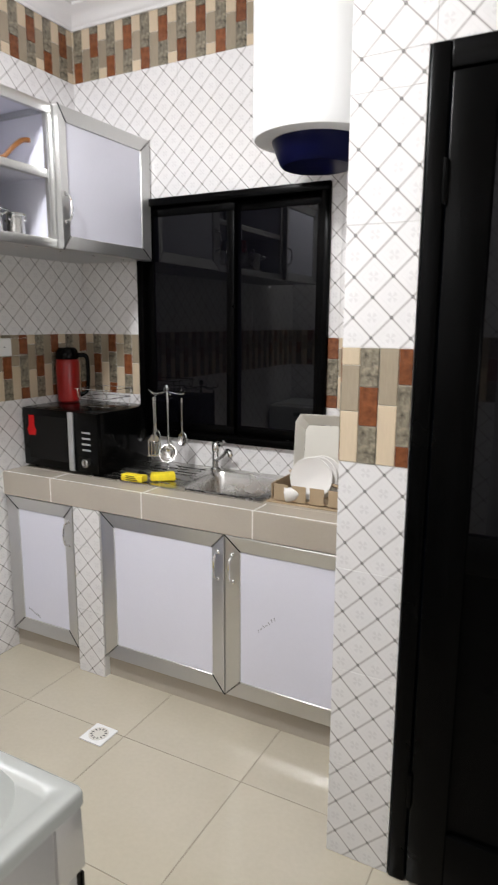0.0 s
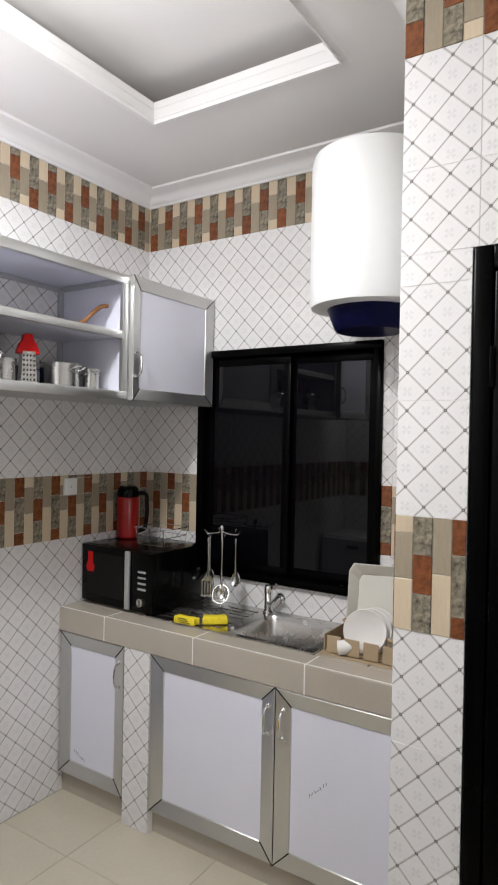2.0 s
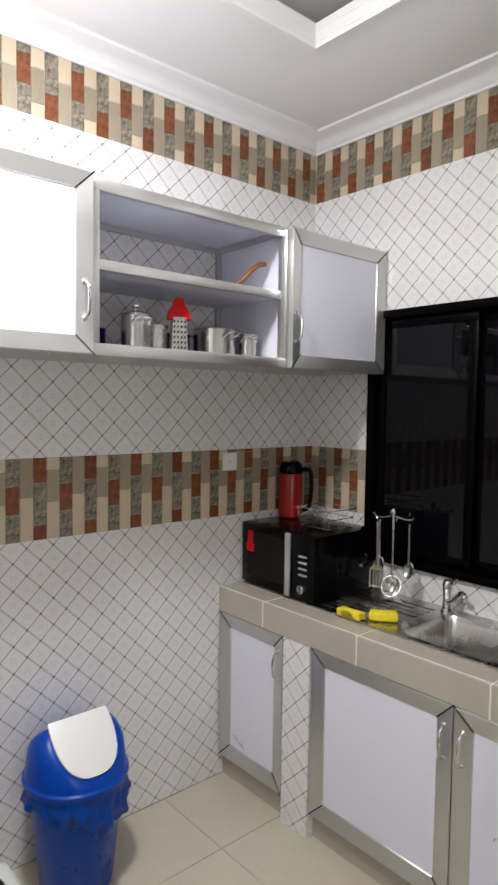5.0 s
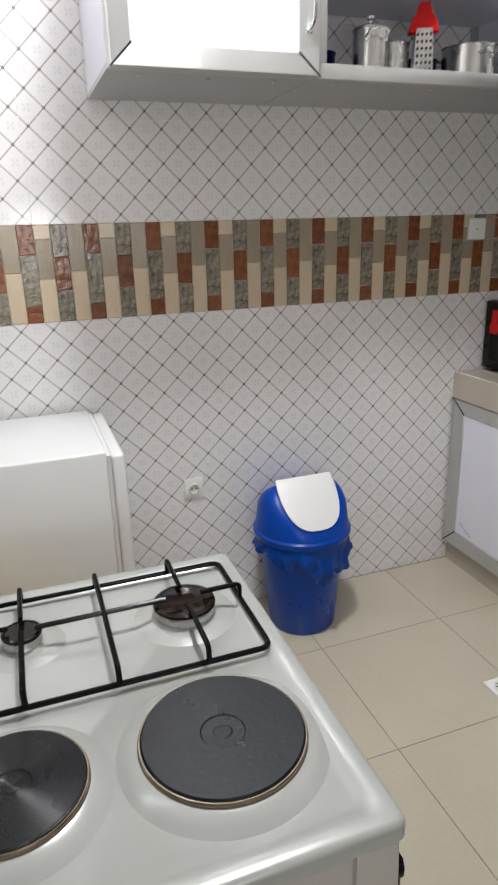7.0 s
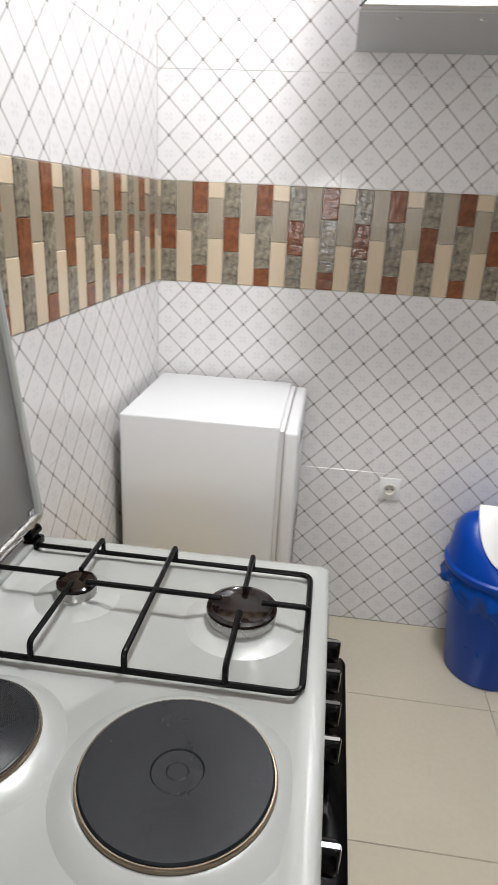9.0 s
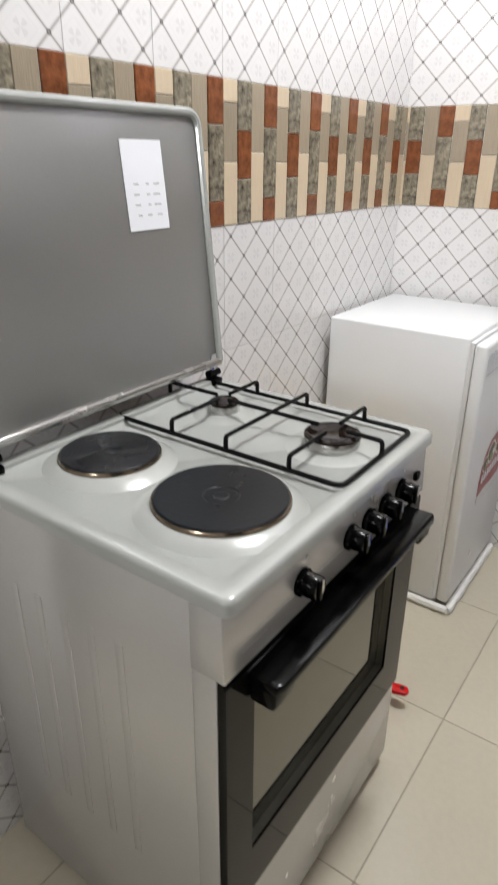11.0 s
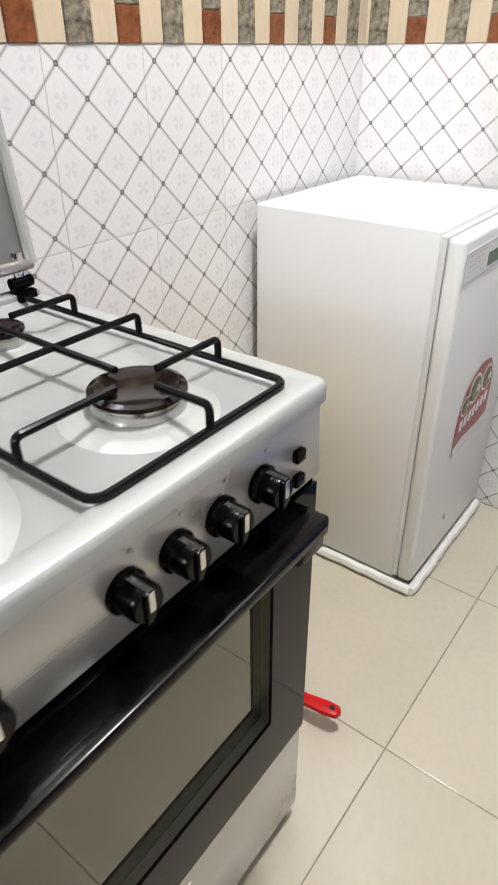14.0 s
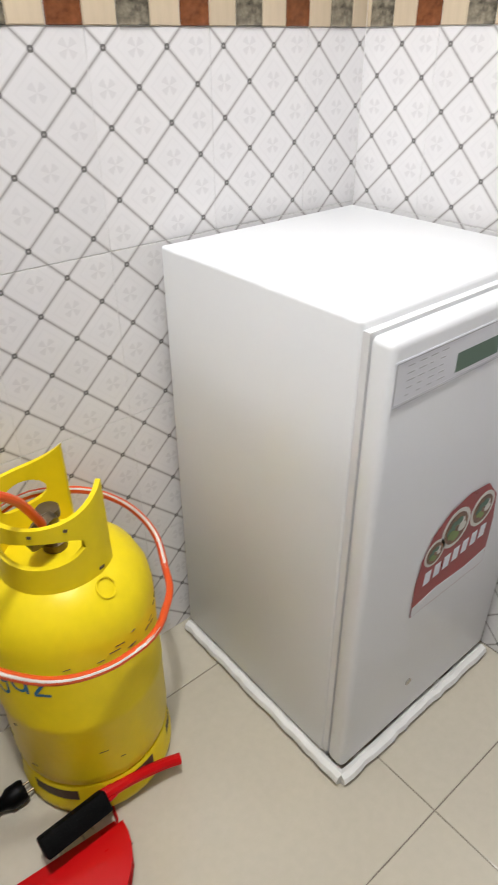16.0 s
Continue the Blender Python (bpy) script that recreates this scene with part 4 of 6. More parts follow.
    part("name_mark", box(1.66 - ox, yf + 0.008, zk - 0.03, 1.715 - ox, yf + 0.009, zk - 0.024), INK, panel)
    part("panel_line", box(1.45 - ox, yf + 0.008, zk - 0.012, 1.725 - ox, yf + 0.0086, zk - 0.0112), INK, panel)
    for zz in (zk + 0.001, zk - 0.032):
        part("ignition_button", box(1.162 - ox, yf + 0.007, zz - 0.008, 1.180 - ox, yf + 0.017, zz + 0.008, 0.003), BLACK_PLASTIC, panel)
    # oven door
    dz0, dz1 = 0.265, 0.748
    door = part("oven_door", bmesh.new(), OVEN_BLACK, c, "black glass oven door with mirror window")
    ox0, ox1, oz0, oz1 = 1.212 - ox, 1.686 - ox, 0.371, 0.690
    bm = bmesh.new()
    for a, z0_, b, z1_ in ((-w + 0.006, dz0, ox0 - 0.002, dz1), (ox1 + 0.002, dz0, w - 0.006, dz1), (ox0 - 0.002, dz0, ox1 + 0.002, oz0 - 0.002), (ox0 - 0.002, oz1 + 0.002, ox1 + 0.002, dz1)):
        box(a, yf - 0.044, z0_, b, yf + 0.004, z1_, bm=bm)
    part("door_slab", bm, BLACK_PLASTIC, door)
    bm = bmesh.new()
    outer, inner = [], []
    for vs, (a, z0_, b, z1_) in ((outer, (-w + 0.004, dz0 + 0.004, w - 0.004, dz1 - 0.004)), (inner, (ox0, oz0, ox1, oz1))):
        for y_ in (yf + 0.009, yf + 0.0045):
            vs.append([bm.verts.new(p) for p in ((a, y_, z0_), (b, y_, z0_), (b, y_, z1_), (a, y_, z1_))])
    for k in range(4):
        j = (k + 1) % 4
        for quad in ((outer[0][k], outer[0][j], inner[0][j], inner[0][k]), (outer[1][k], inner[1][k], inner[1][j], outer[1][j]), (outer[0][k], outer[1][k], outer[1][j], outer[0][j]), (inner[0][k], inner[0][j], inner[1][j], inner[1][k])):
            bm.faces.new(quad)
    bmesh.ops.recalc_face_normals(bm, faces=bm.faces[:])
    part("door_glass", bm, OVEN_BLACK, door)
    bm = bmesh.new()
    for a, z0_, b, z1_ in ((ox0 - 0.0015, oz0 - 0.0015, ox0, oz1), (ox1, oz0 - 0.0015, ox1 + 0.0015, oz1), (ox0, oz0 - 0.0015, ox1, oz0), (ox0, oz1, ox1, oz1 + 0.0015)):
        box(a, yf - 0.0094, z0_, b, yf + 0.0044, z1_, bm=bm)
    part("window_reveal", bm, OVEN_REVEAL, door, "dark olive reveal of the oven window")
    part("door_window", box(ox0, yf - 0.0126, oz0, ox1, yf - 0.0095, oz1), OVEN_GLASS, door, "grey mirrored window of the oven")
    part("top_strip", box(-w + 0.006, yf - 0.044, dz1 + 0.0015, w - 0.006, yf + 0.002, dz1 + 0.006), GAP, door)
    # handle: flat bar on black end blocks
    bm = bmesh.new()
    outline = [(-w + 0.045, 0.006), (-w + 0.045, 0.05), (-w + 0.058, 0.056), (w - 0.063, 0.056), (w - 0.050, 0.05), (w - 0.050, 0.006)]
    prism(outline, 0, 0.016, 0.003, bm, pose(0, yf + 0.002, dz1 - 0.026))
    for sx in (-1, 1):
        box(sx * (w - 0.075) - 0.028, yf + 0.0095, dz1 - 0.056, sx * (w - 0.075) + 0.024, yf + 0.05, dz1 - 0.012, 0.006, 3, bm=bm)
    part("door_handle", bm, BLACK_PLASTIC, door, "black bar handle on end blocks")
    # lower drawer
    part("drawer_front", box(-w, yf - 0.0455, 0.035, w, yf + 0.003, dz0 - 0.005, 0.004), STOVE_PANEL, c, "silver warming drawer front")
    return c


cooker()


# ---- gas cylinder ----
def gas_cylinder():
    g = thing("gas_cylinder", "scratched yellow gas cylinder standing between cooker and refrigerator", "gas cylinder", at=(0.800, 0.146, 0))
    g.scale = (0.975, 0.975, 1.15)
    part("foot_ring", lathe([(0.130, 0.0), (0.139, 0.0), (0.147, 0.010), (0.148, 0.022), (0.1435, 0.032), (0.1435, 0.068), (0.141, 0.072), (0.130, 0.072), (0.134, 0.02)], 40, cap=False), YELLOW, g)
    part("tank", lathe([(0.0, 0.022), (0.08, 0.025), (0.125, 0.05), (0.143, 0.08), (0.146, 0.10), (0.146, 0.205), (0.1475, 0.21), (0.1475, 0.225), (0.146, 0.23), (0.146, 0.36), (0.142, 0.385), (0.128, 0.412), (0.10, 0.434), (0.06, 0.447), (0.03, 0.45), (0, 0.45)], 48), YELLOW, g, "dented and scratched yellow steel tank")
    for k6 in range(6):
        bm = bmesh.new()
        for k in range(6):
            a, b = radians(14 + 60 * k6 + k * 6), radians(20 + 60 * k6 + k * 6)
            bm.faces.new([bm.verts.new((r * math.cos(t), r * math.sin(t), z)) for t, r, z in ((a, 0.1442, 0.040), (b, 0.1442, 0.040), (b, 0.1442, 0.064), (a, 0.1442, 0.064))])
        part("foot_slot", bm, RUST, g)
    # collar with two raised hand shields

    def shield(a0, a1, name):
        bm = bmesh.new()
        r0, r1, n = 0.088, 0.084, 18
        rows = []
        for k in range(n + 1):
            f = k / n
            a = radians(a0 + (a1 - a0) * f)
            hi = 0.541 + 0.026 * abs(2 * f - 1) ** 2.5
            slot = 0.22 < f < 0.78
            half = 0.021 * max(1 - ((f - 0.5) / 0.29) ** 2, 0.0) ** 0.5 if slot else 0.004
            zs = [0.432, 0.499 - half, 0.499 + half, hi]
            rows.append(([bm.verts.new(((r0 + 0.004) * math.cos(a), (r0 + 0.004) * math.sin(a), z)) for z in zs], [bm.verts.new((r1 * math.cos(a), r1 * math.sin(a), z)) for z in zs], slot))
        for (oa, ia, sa), (ob_, ib, sb) in zip(rows, rows[1:]):
            for q in range(3):
                if q == 1 and sa and sb:
                    bm.faces.new((oa[1], ob_[1], ib[1], ia[1]))
                    bm.faces.new((oa[2], ia[2], ib[2], ob_[2]))
                    continue
                bm.faces.new((oa[q], ob_[q], ob_[q + 1], oa[q + 1]))
                bm.faces.new((ia[q], ia[q + 1], ib[q + 1], ib[q]))
            bm.faces.new((oa[3], ob_[3], ib[3], ia[3]))
        for oa, ia, _ in (rows[0], rows[-1]):
            for q in range(3):
                bm.faces.new((oa[q], oa[q + 1], ia[q + 1], ia[q]))
        bmesh.ops.recalc_face_normals(bm, faces=bm.faces[:])
        part(name, bm, YELLOW, g, "curved yellow hand guard")
    shield(-30, 135, "hand_guard")
    shield(225, 329, "hand_guard")
    valve = part("valve", lathe([(0.02, 0.448), (0.02, 0.462), (0.013, 0.466), (0.013, 0.50), (0.018, 0.503), (0.018, 0.515), (0, 0.517)], 16), BRASS, g, "tarnished brass valve and regulator")
    part("regulator", lathe([(0.022, 0), (0.03, 0.004), (0.03, 0.018), (0.02, 0.024), (0, 0.025)], 20, m=pose(0.018, 0.03, 0.492, 60, 0, 25)), BRASS, valve)
    turn = pose(0, 0, 0, 0, 0, 104) @ pose(0.112, 0, 0.4285, 0, 42, 0)
    mark = lathe([(0.017, 0), (0.017, 0.0016), (0.0145, 0.0016), (0.0145, 0)], 24, m=turn, cap=False)
    part("embossed_mark", mark, YELLOW, g, "round embossed mark")
    rng = random.Random(4)
    for k in range(46):
        a, z = rng.uniform(0, 2 * math.pi), rng.choice((rng.uniform(0.10, 0.33), rng.uniform(0.325, 0.345), rng.uniform(0.34, 0.358)))
        r = 0.1461
        own = box(-rng.uniform(0.002, 0.012), -0.0006, -0.0005, rng.uniform(0.002, 0.010), 0.0006, rng.uniform(0.0001, 0.0009))
        own.transform(pose(r * math.cos(a), r * math.sin(a), z, 0, rng.uniform(-12, 12), math.degrees(a) + 90))
        part("scratch", own, RUST, g)
    for k in range(14):
        a = radians(rng.uniform(-26, 130) if k % 2 else rng.uniform(230, 320))
        own = box(-rng.uniform(0.002, 0.007), -0.0006, -0.002, rng.uniform(0.002, 0.006), 0.0006, 0.002)
        own.transform(pose(0.0925 * math.cos(a), 0.0925 * math.sin(a), rng.choice((0.445, 0.525, 0.532, 0.545)), 0, rng.uniform(-30, 30), math.degrees(a) + 90))
        part("scratch", own, RUST, g)
    return g


gas_cylinder()


# ---- water heater ----
def water_heater():
    cx, cy, r = 1.415, 2.255, 0.235
    h = thing("water_heater", "white cylindrical wall-hung water heater beside the window", "water heater", at=(cx, cy, 2.2))
    part("tank", lathe([(0.0, 0.0), (r - 0.035, 0.0), (r - 0.006, 0.004), (r, 0.018), (r, 0.55), (r - 0.008, 0.58), (r - 0.04, 0.595), (0, 0.60)], 64), HEATER_WHITE, h)
    part("bottom_cover", lathe([(r * 0.71, 0.0), (r * 0.70, -0.01), (r * 0.58, -0.078), (r * 0.54, -0.085), (0, -0.085)], 48), NAVY, h, "dark navy plastic bottom cover")
    part("bracket", box(-0.15, r - 0.02, 0.1, 0.15, 2.545 - cy, 0.16), ALU_MATT, h)
    part("bracket", box(-0.15, r - 0.02, 0.43, 0.15, 2.545 - cy, 0.49), ALU_MATT, h)
    bm = tube(rounded([(0.2, 0.2, -0.05), (0.25, 0.26, -0.14), (0.27, 0.27, -0.3), (0.255, 0.25, -0.52), (0.30, 0.26, -0.62), (0.33, 0.27, -0.45), (0.31, 0.24, -0.1)], 0.08, 6), 0.005, 8)
    part("supply_hose", bm, STEEL, h, "braided supply hose")
    return h


water_heater()



# ---- gas hose ----
def smooth_line(ctrl, steps=4):
    """A smooth line through a few points."""
    pts = [Vector(p) for p in ctrl]
    out = []
    for a, b, c, d in zip([pts[0]] + pts[:-2], pts[:-1], pts[1:], pts[2:] + [pts[-1]]):
        for k in range(steps):
            t = k / steps
            out.append(0.5 * ((2 * b) + (-a + c) * t + (2 * a - 5 * b + 4 * c - d) * t * t + (-a + 3 * b - 3 * c + d) * t ** 3))
    out.append(pts[-1])
    return out


def gas_hose():
    cx, cy = 0.800, 0.146
    h = thing("gas_hose", "orange-red gas hose with white stripe looped over the cylinder", "gas hose", at=(cx, cy, 0.45))
    ctrl = [(0.815, 0.175, 0.575), (0.851, 0.205, 0.660), (0.887, 0.225, 0.705), (0.925, 0.245, 0.730), (0.960, 0.258, 0.736), (0.988, 0.265, 0.722), (1.011, 0.272, 0.693), (1.018, 0.280, 0.660), (1.013, 0.290, 0.618),
            (1.000, 0.300, 0.580), (0.975, 0.310, 0.536), (0.945, 0.318, 0.497), (0.903, 0.322, 0.455), (0.849, 0.318, 0.419), (0.784, 0.305, 0.392), (0.709, 0.270, 0.372), (0.640, 0.205, 0.355), (0.605, 0.135, 0.350), (0.585, 0.080, 0.372),
            (0.600, 0.048, 0.416), (0.642, 0.040, 0.470), (0.704, 0.040, 0.520), (0.790, 0.045, 0.555), (0.850, 0.045, 0.545), (0.885, 0.030, 0.515), (0.915, 0.028, 0.448), (0.935, 0.028, 0.385), (0.955, 0.028, 0.345), (0.995, 0.028, 0.318), (1.04, 0.028, 0.302), (1.105, 0.028, 0.300)]
    line = []
    for p in smooth_line(ctrl):
        off = Vector((p.x - cx, p.y - cy, 0))
        if p.z < 0.47 and off.length < 0.1575:
            off = off.normalized() * 0.1575
        line.append(Vector((off.x, max(off.y, 0.01 - cy), p.z - 0.45)))
    part("hose", tube(line, 0.0068, 10), RED_HOSE, h)
    part("hose_stripe", tube([p + Vector((0.001, 0.0032, 0.0032)) for p in line[:-28]], 0.0034, 8), WHITE_HOSE, h, "white stripe along the hose")


gas_hose()


def cylinder_print():
    """The blue word painted on the tank, from brush strokes bent round it."""
    c = bpy.data.objects["gas_cylinder"]
    R, base, wide = 0.1469, 0.298, 0.0052

    def arc(cx, cz, r, a0, a1, n=10):
        return [(cx + r * math.cos(radians(a0 + (a1 - a0) * k / n)), cz + r * math.sin(radians(a0 + (a1 - a0) * k / n))) for k in range(n + 1)]
    letters = [[arc(0.014, 0.018, 0.014, 0, 360, 16), [(0.028, 0.032), (0.028, -0.008)], arc(0.015, -0.006, 0.013, 0, -150)],
               [arc(0.054, 0.015, 0.013, 0, 360, 16), [(0.068, 0.0), (0.068, 0.024)], arc(0.055, 0.022, 0.013, 0, 140)],
               [[(0.080, 0.031), (0.105, 0.031)], [(0.103, 0.031), (0.081, 0.002)], [(0.080, 0.0), (0.106, 0.0)]]]
    for strokes in letters:
        own = bmesh.new()
        for q, line in enumerate(strokes):
            for a, b in zip(line, line[1:]):
                p, e = Vector(a), Vector(b)
                side = Vector((-(e - p).y, (e - p).x)).normalized() * wide / 2
                ext = (e - p).normalized() * 0.0006
                quad = [p - side - ext, e - side + ext, e + side + ext, p + side - ext]
                own.faces.new([own.verts.new(((R + q * 0.0001) * math.cos(radians(9) + v.x / R), (R + q * 0.0001) * math.sin(radians(9) + v.x / R), base + v.y)) for v in quad])
        part("painted_letter", own, BLUE_INK, c)


cylinder_print()


# ---- swing-lid bin ----
def waste_bin():
    b = thing("swing_lid_bin", "blue plastic swing-lid bin with white flap and blue bag", "waste bin", at=(0.187, 1.185, 0))
    R0 = 0.176
    part("bucket", lathe([(0.0, 0.002), (0.122, 0.0), (0.127, 0.006), (0.162, 0.39), (0.168, 0.395), (0.166, 0.41)], 48), BLUE_PLASTIC, b)
    part("rim", lathe([(0.166, 0.388), (0.180, 0.388), (0.184, 0.396), (0.183, 0.408), (0.176, 0.414), (0.168, 0.414)], 48, cap=False), BLUE_PLASTIC, b)
    bm = bmesh.new()
    n, rows = 48, []
    for k in range(15):
        s = 1 - k / 15
        row = []
        for j in range(n):
            a = 2 * math.pi * j / n
            x, y = R0 * s * math.cos(a), R0 * s * math.sin(a)
            dome = 0.41 + 0.185 * (1 - s ** 5) ** 0.5
            soft = -0.02 * math.log(math.exp(-dome / 0.02 + 20) + math.exp(-(0.607 - abs(x) * 1.0) / 0.02 + 20)) + 0.4
            row.append(bm.verts.new((x, y, max(soft, 0.41))))
        rows.append(row)
    for p, q in zip(rows, rows[1:]):
        for j in range(n):
            i = (j + 1) % n
            bm.faces.new((p[j], p[i], q[i], q[j]))
    bm.faces.new(rows[-1])
    bmesh.ops.recalc_face_normals(bm, faces=bm.faces[:])
    part("hood", bm, BLUE_PLASTIC, b, "ridged blue hood", smooth=70)
    outline = [(-0.109, 0.0)]
    L = 0.215
    for k in range(19):
        a = math.pi + math.pi * k / 18
        outline.append((0.113 * math.copysign(abs(math.cos(a)) ** 0.75, math.cos(a)), -0.045 + (L - 0.045) * math.copysign(abs(math.sin(a)) ** 0.85, math.sin(a)) if k not in (0, 18) else -0.045))
    outline.append((0.109, 0.0))
    own = prism([(x, y) for x, y in outline], 0.0, 0.007, 0.0025)
    own.transform(pose(0.006, 0, 0.603, 0, 45, 0) @ pose(0, 0, 0, 0, 0, 90))
    part("flap", own, WHITE_PLASTIC, b, "white swing flap")
    bm = bmesh.new()
    rows, m = [], 96
    for q in range(9):
        row = []
        for j in range(m):
            a = 2 * math.pi * j / m
            hang = 0.42 + 0.58 * max(0, math.cos(a - 0.35)) ** 2 + 0.10 * math.sin(7 * a + 1)
            z = 0.388 - q * 0.019 * hang
            fold = noise.noise(Vector((math.cos(a) * 7, math.sin(a) * 7, q * 0.35)))
            r = 0.166 + 0.006 + (0.030 * fold + 0.008) * min(q, 5) / 5 - 0.09 * (0.388 - z) + (0.004 if q < 8 else -0.004)
            row.append(bm.verts.new((r * math.cos(a), r * math.sin(a), z)))
        rows.append(row)
    for p, q in zip(rows, rows[1:]):
        for j in range(m):
            i = (j + 1) % m
            bm.faces.new((p[j], q[j], q[i], p[i]))
    bmesh.ops.recalc_face_normals(bm, faces=bm.faces[:])
    part("bin_bag", bm, BLUE_BAG, b, "crumpled blue bag edge", smooth=80)


waste_bin()


# ---- sockets and floor drain ----
def wall_sockets():
    s = thing("wall_socket", "white round wall socket near the refrigerator", "wall socket", at=(0, 0.82, 0.545))
    part("plate", box(0.0006, -0.036, -0.04, 0.007, 0.036, 0.04, 0.002), WHITE_PLASTIC, s)
    part("socket_ring", lathe([(0.021, 0), (0.021, 0.010), (0.017, 0.010), (0.015, 0.004), (0, 0.004)], 24, m=pose(0.006, 0, 0, 0, 90, 0)), CREAM_PLASTIC, s)
    for y in (-0.008, 0.008):
        part("pin_hole", lathe([(0.003, 0), (0.003, 0.001), (0, 0.001)], 8, m=pose(0.0103, y, 0, 0, 90, 0)), GAP, s)
    s = thing("blank_wall_plate", "blank white cover plate set in the stone band", "cover plate", at=(0, 2.02, 1.445))
    part("plate", box(0.0, -0.0395, -0.0395, 0.007, 0.0395, 0.0395, 0.002), WHITE_PLASTIC, s)
    part("plate_screw", lathe([(0.003, 0), (0.003, 0.001), (0, 0.001)], 8, m=pose(0.007, 0, 0.0, 0, 90, 0)), STEEL, s)


wall_sockets()


def floor_drain():
    d = thing("floor_drain", "square white plastic floor drain grate", "floor drain", at=(0.820, 1.64, 0))
    part("frame", box(-0.052, -0.052, 0.0005, 0.052, 0.052, 0.006, 0.0015), WHITE_PLASTIC, d)
    part("grate", lathe([(0.038, 0.0062), (0.038, 0.0075), (0, 0.0078)], 28), CREAM_PLASTIC, d)
    for k in range(12):
        a = 2 * math.pi * k / 12
        own = box(-0.005, -0.0022, 0.0072, 0.005, 0.0022, 0.0084)
        own.transform(pose(0.027 * math.cos(a), 0.027 * math.sin(a), 0, 0, 0, math.degrees(a)))
        part("slot", own, GAP, d)


floor_drain()


# ---- things on the counter ----
def microwave():
    Z = CTR_Z
    m = thing("microwave_oven", "black microwave oven with silver door bar", "microwave", at=(0.255, 2.27, Z), rz=-2)
    w, d, h = 0.235, 0.185, 0.288
    for sx in (-1, 1):
        for sy in (-1, 1):
            part("foot", lathe([(0.012, 0), (0.012, 0.014)], 10, m=pose(sx * (w - 0.04), sy * (d - 0.04), 0)), BLACK_MATT, m)
    part("body", box(-w, -d + 0.02, 0.012, w, d, h, 0.004), BLACK_PLASTIC, m)
    door = part("door", box(-w, -d, 0.014, w * 0.42, -d + 0.019, h - 0.002, 0.004), BLACK_PLASTIC, m)
    part("door_window", box(-w + 0.04, -d - 0.0012, 0.05, w * 0.42 - 0.05, -d - 0.0002, h - 0.035), OVEN_BLACK, door)
    part("door_bar", box(w * 0.42 - 0.032, -d - 0.012, 0.016, w * 0.42 - 0.002, -d - 0.0005, h - 0.004, 0.003), ALU_MATT, door, "silver vertical door bar")
    part("door_sticker", prism([(-0.022, -0.045), (0.022, -0.045), (0.03, -0.018), (0.018, 0.0), (0.018, 0.05), (-0.018, 0.05), (-0.018, 0.0), (-0.03, -0.018)], 0, 0.0008, m=pose(-w + 0.06, -d - 0.0013, h - 0.085, 90, 0, 0)), RED_PLASTIC, door, "red sticker")
    part("control_panel", box(w * 0.42 + 0.001, -d, 0.014, w, -d + 0.019, h - 0.002, 0.003), BLACK_PLASTIC, m)
    for k in range(4):
        part("button", box(w * 0.42 + 0.045, -d - 0.004, 0.115 + k * 0.026, w * 0.42 + 0.095, -d - 0.0005, 0.124 + k * 0.026, 0.0015), ALU_MATT, m, "silver push button")
    kn = part("dial", lathe([(0.020, 0), (0.019, 0.016), (0.015, 0.019), (0, 0.019)], 24, m=pose(w * 0.42 + 0.07, -d, 0.062, 90, 0, 0)), STEEL, m, "silver dial")
    part("dial_grip", box(w * 0.42 + 0.067, -d - 0.026, 0.045, w * 0.42 + 0.073, -d - 0.0195, 0.079, 0.002), STEEL, kn)


microwave()
MW_TOP = CTR_Z + 0.2885


def flask():
    f = thing("vacuum_flask", "red flask with black lid and handle on the microwave", "vacuum flask", at=(0.065, 2.35, MW_TOP), rz=40)
    f.scale = (1.0, 1.0, 1.12)
    part("body", lathe([(0, 0), (0.05, 0), (0.056, 0.006), (0.057, 0.17), (0.052, 0.19), (0.042, 0.20)], 32), FLASK_RED, f, "dark red plastic body")
    part("lid", lathe([(0.054, 0.188), (0.056, 0.196), (0.052, 0.225), (0.04, 0.238), (0, 0.242)], 32), BLACK_PLASTIC, f)
    part("handle", tube(rounded([(0.05, 0, 0.205), (0.095, 0, 0.205), (0.10, 0, 0.12), (0.09, 0, 0.04), (0.055, 0, 0.03)], 0.03), 0.010, 10), BLACK_PLASTIC, f)


flask()


def wire_basket():
    b = thing("wire_basket", "small chrome wire basket on top of the microwave", "wire basket", at=(0.34, 2.30, MW_TOP))
    for k, z in enumerate((0.004, 0.045, 0.085)):
        s = 0.85 + 0.075 * k
        part("wire_ring", tube(rounded([(-0.10 * s, -0.09 * s, z), (0.10 * s, -0.09 * s, z), (0.10 * s, 0.09 * s, z), (-0.10 * s, 0.09 * s, z), (-0.10 * s, -0.09 * s, z)], 0.02)[:-1], 0.0018, 6, True), CHROME, b)
    for x, y in ((-0.08, -0.085), (0, -0.085), (0.08, -0.085), (-0.08, 0.085), (0, 0.085), (0.08, 0.085)):
        part("wire_post", tube([(x, y * 0.93, 0.002), (x * 1.08, y * 1.08, 0.088)], 0.0018, 6), CHROME, b)


wire_basket()


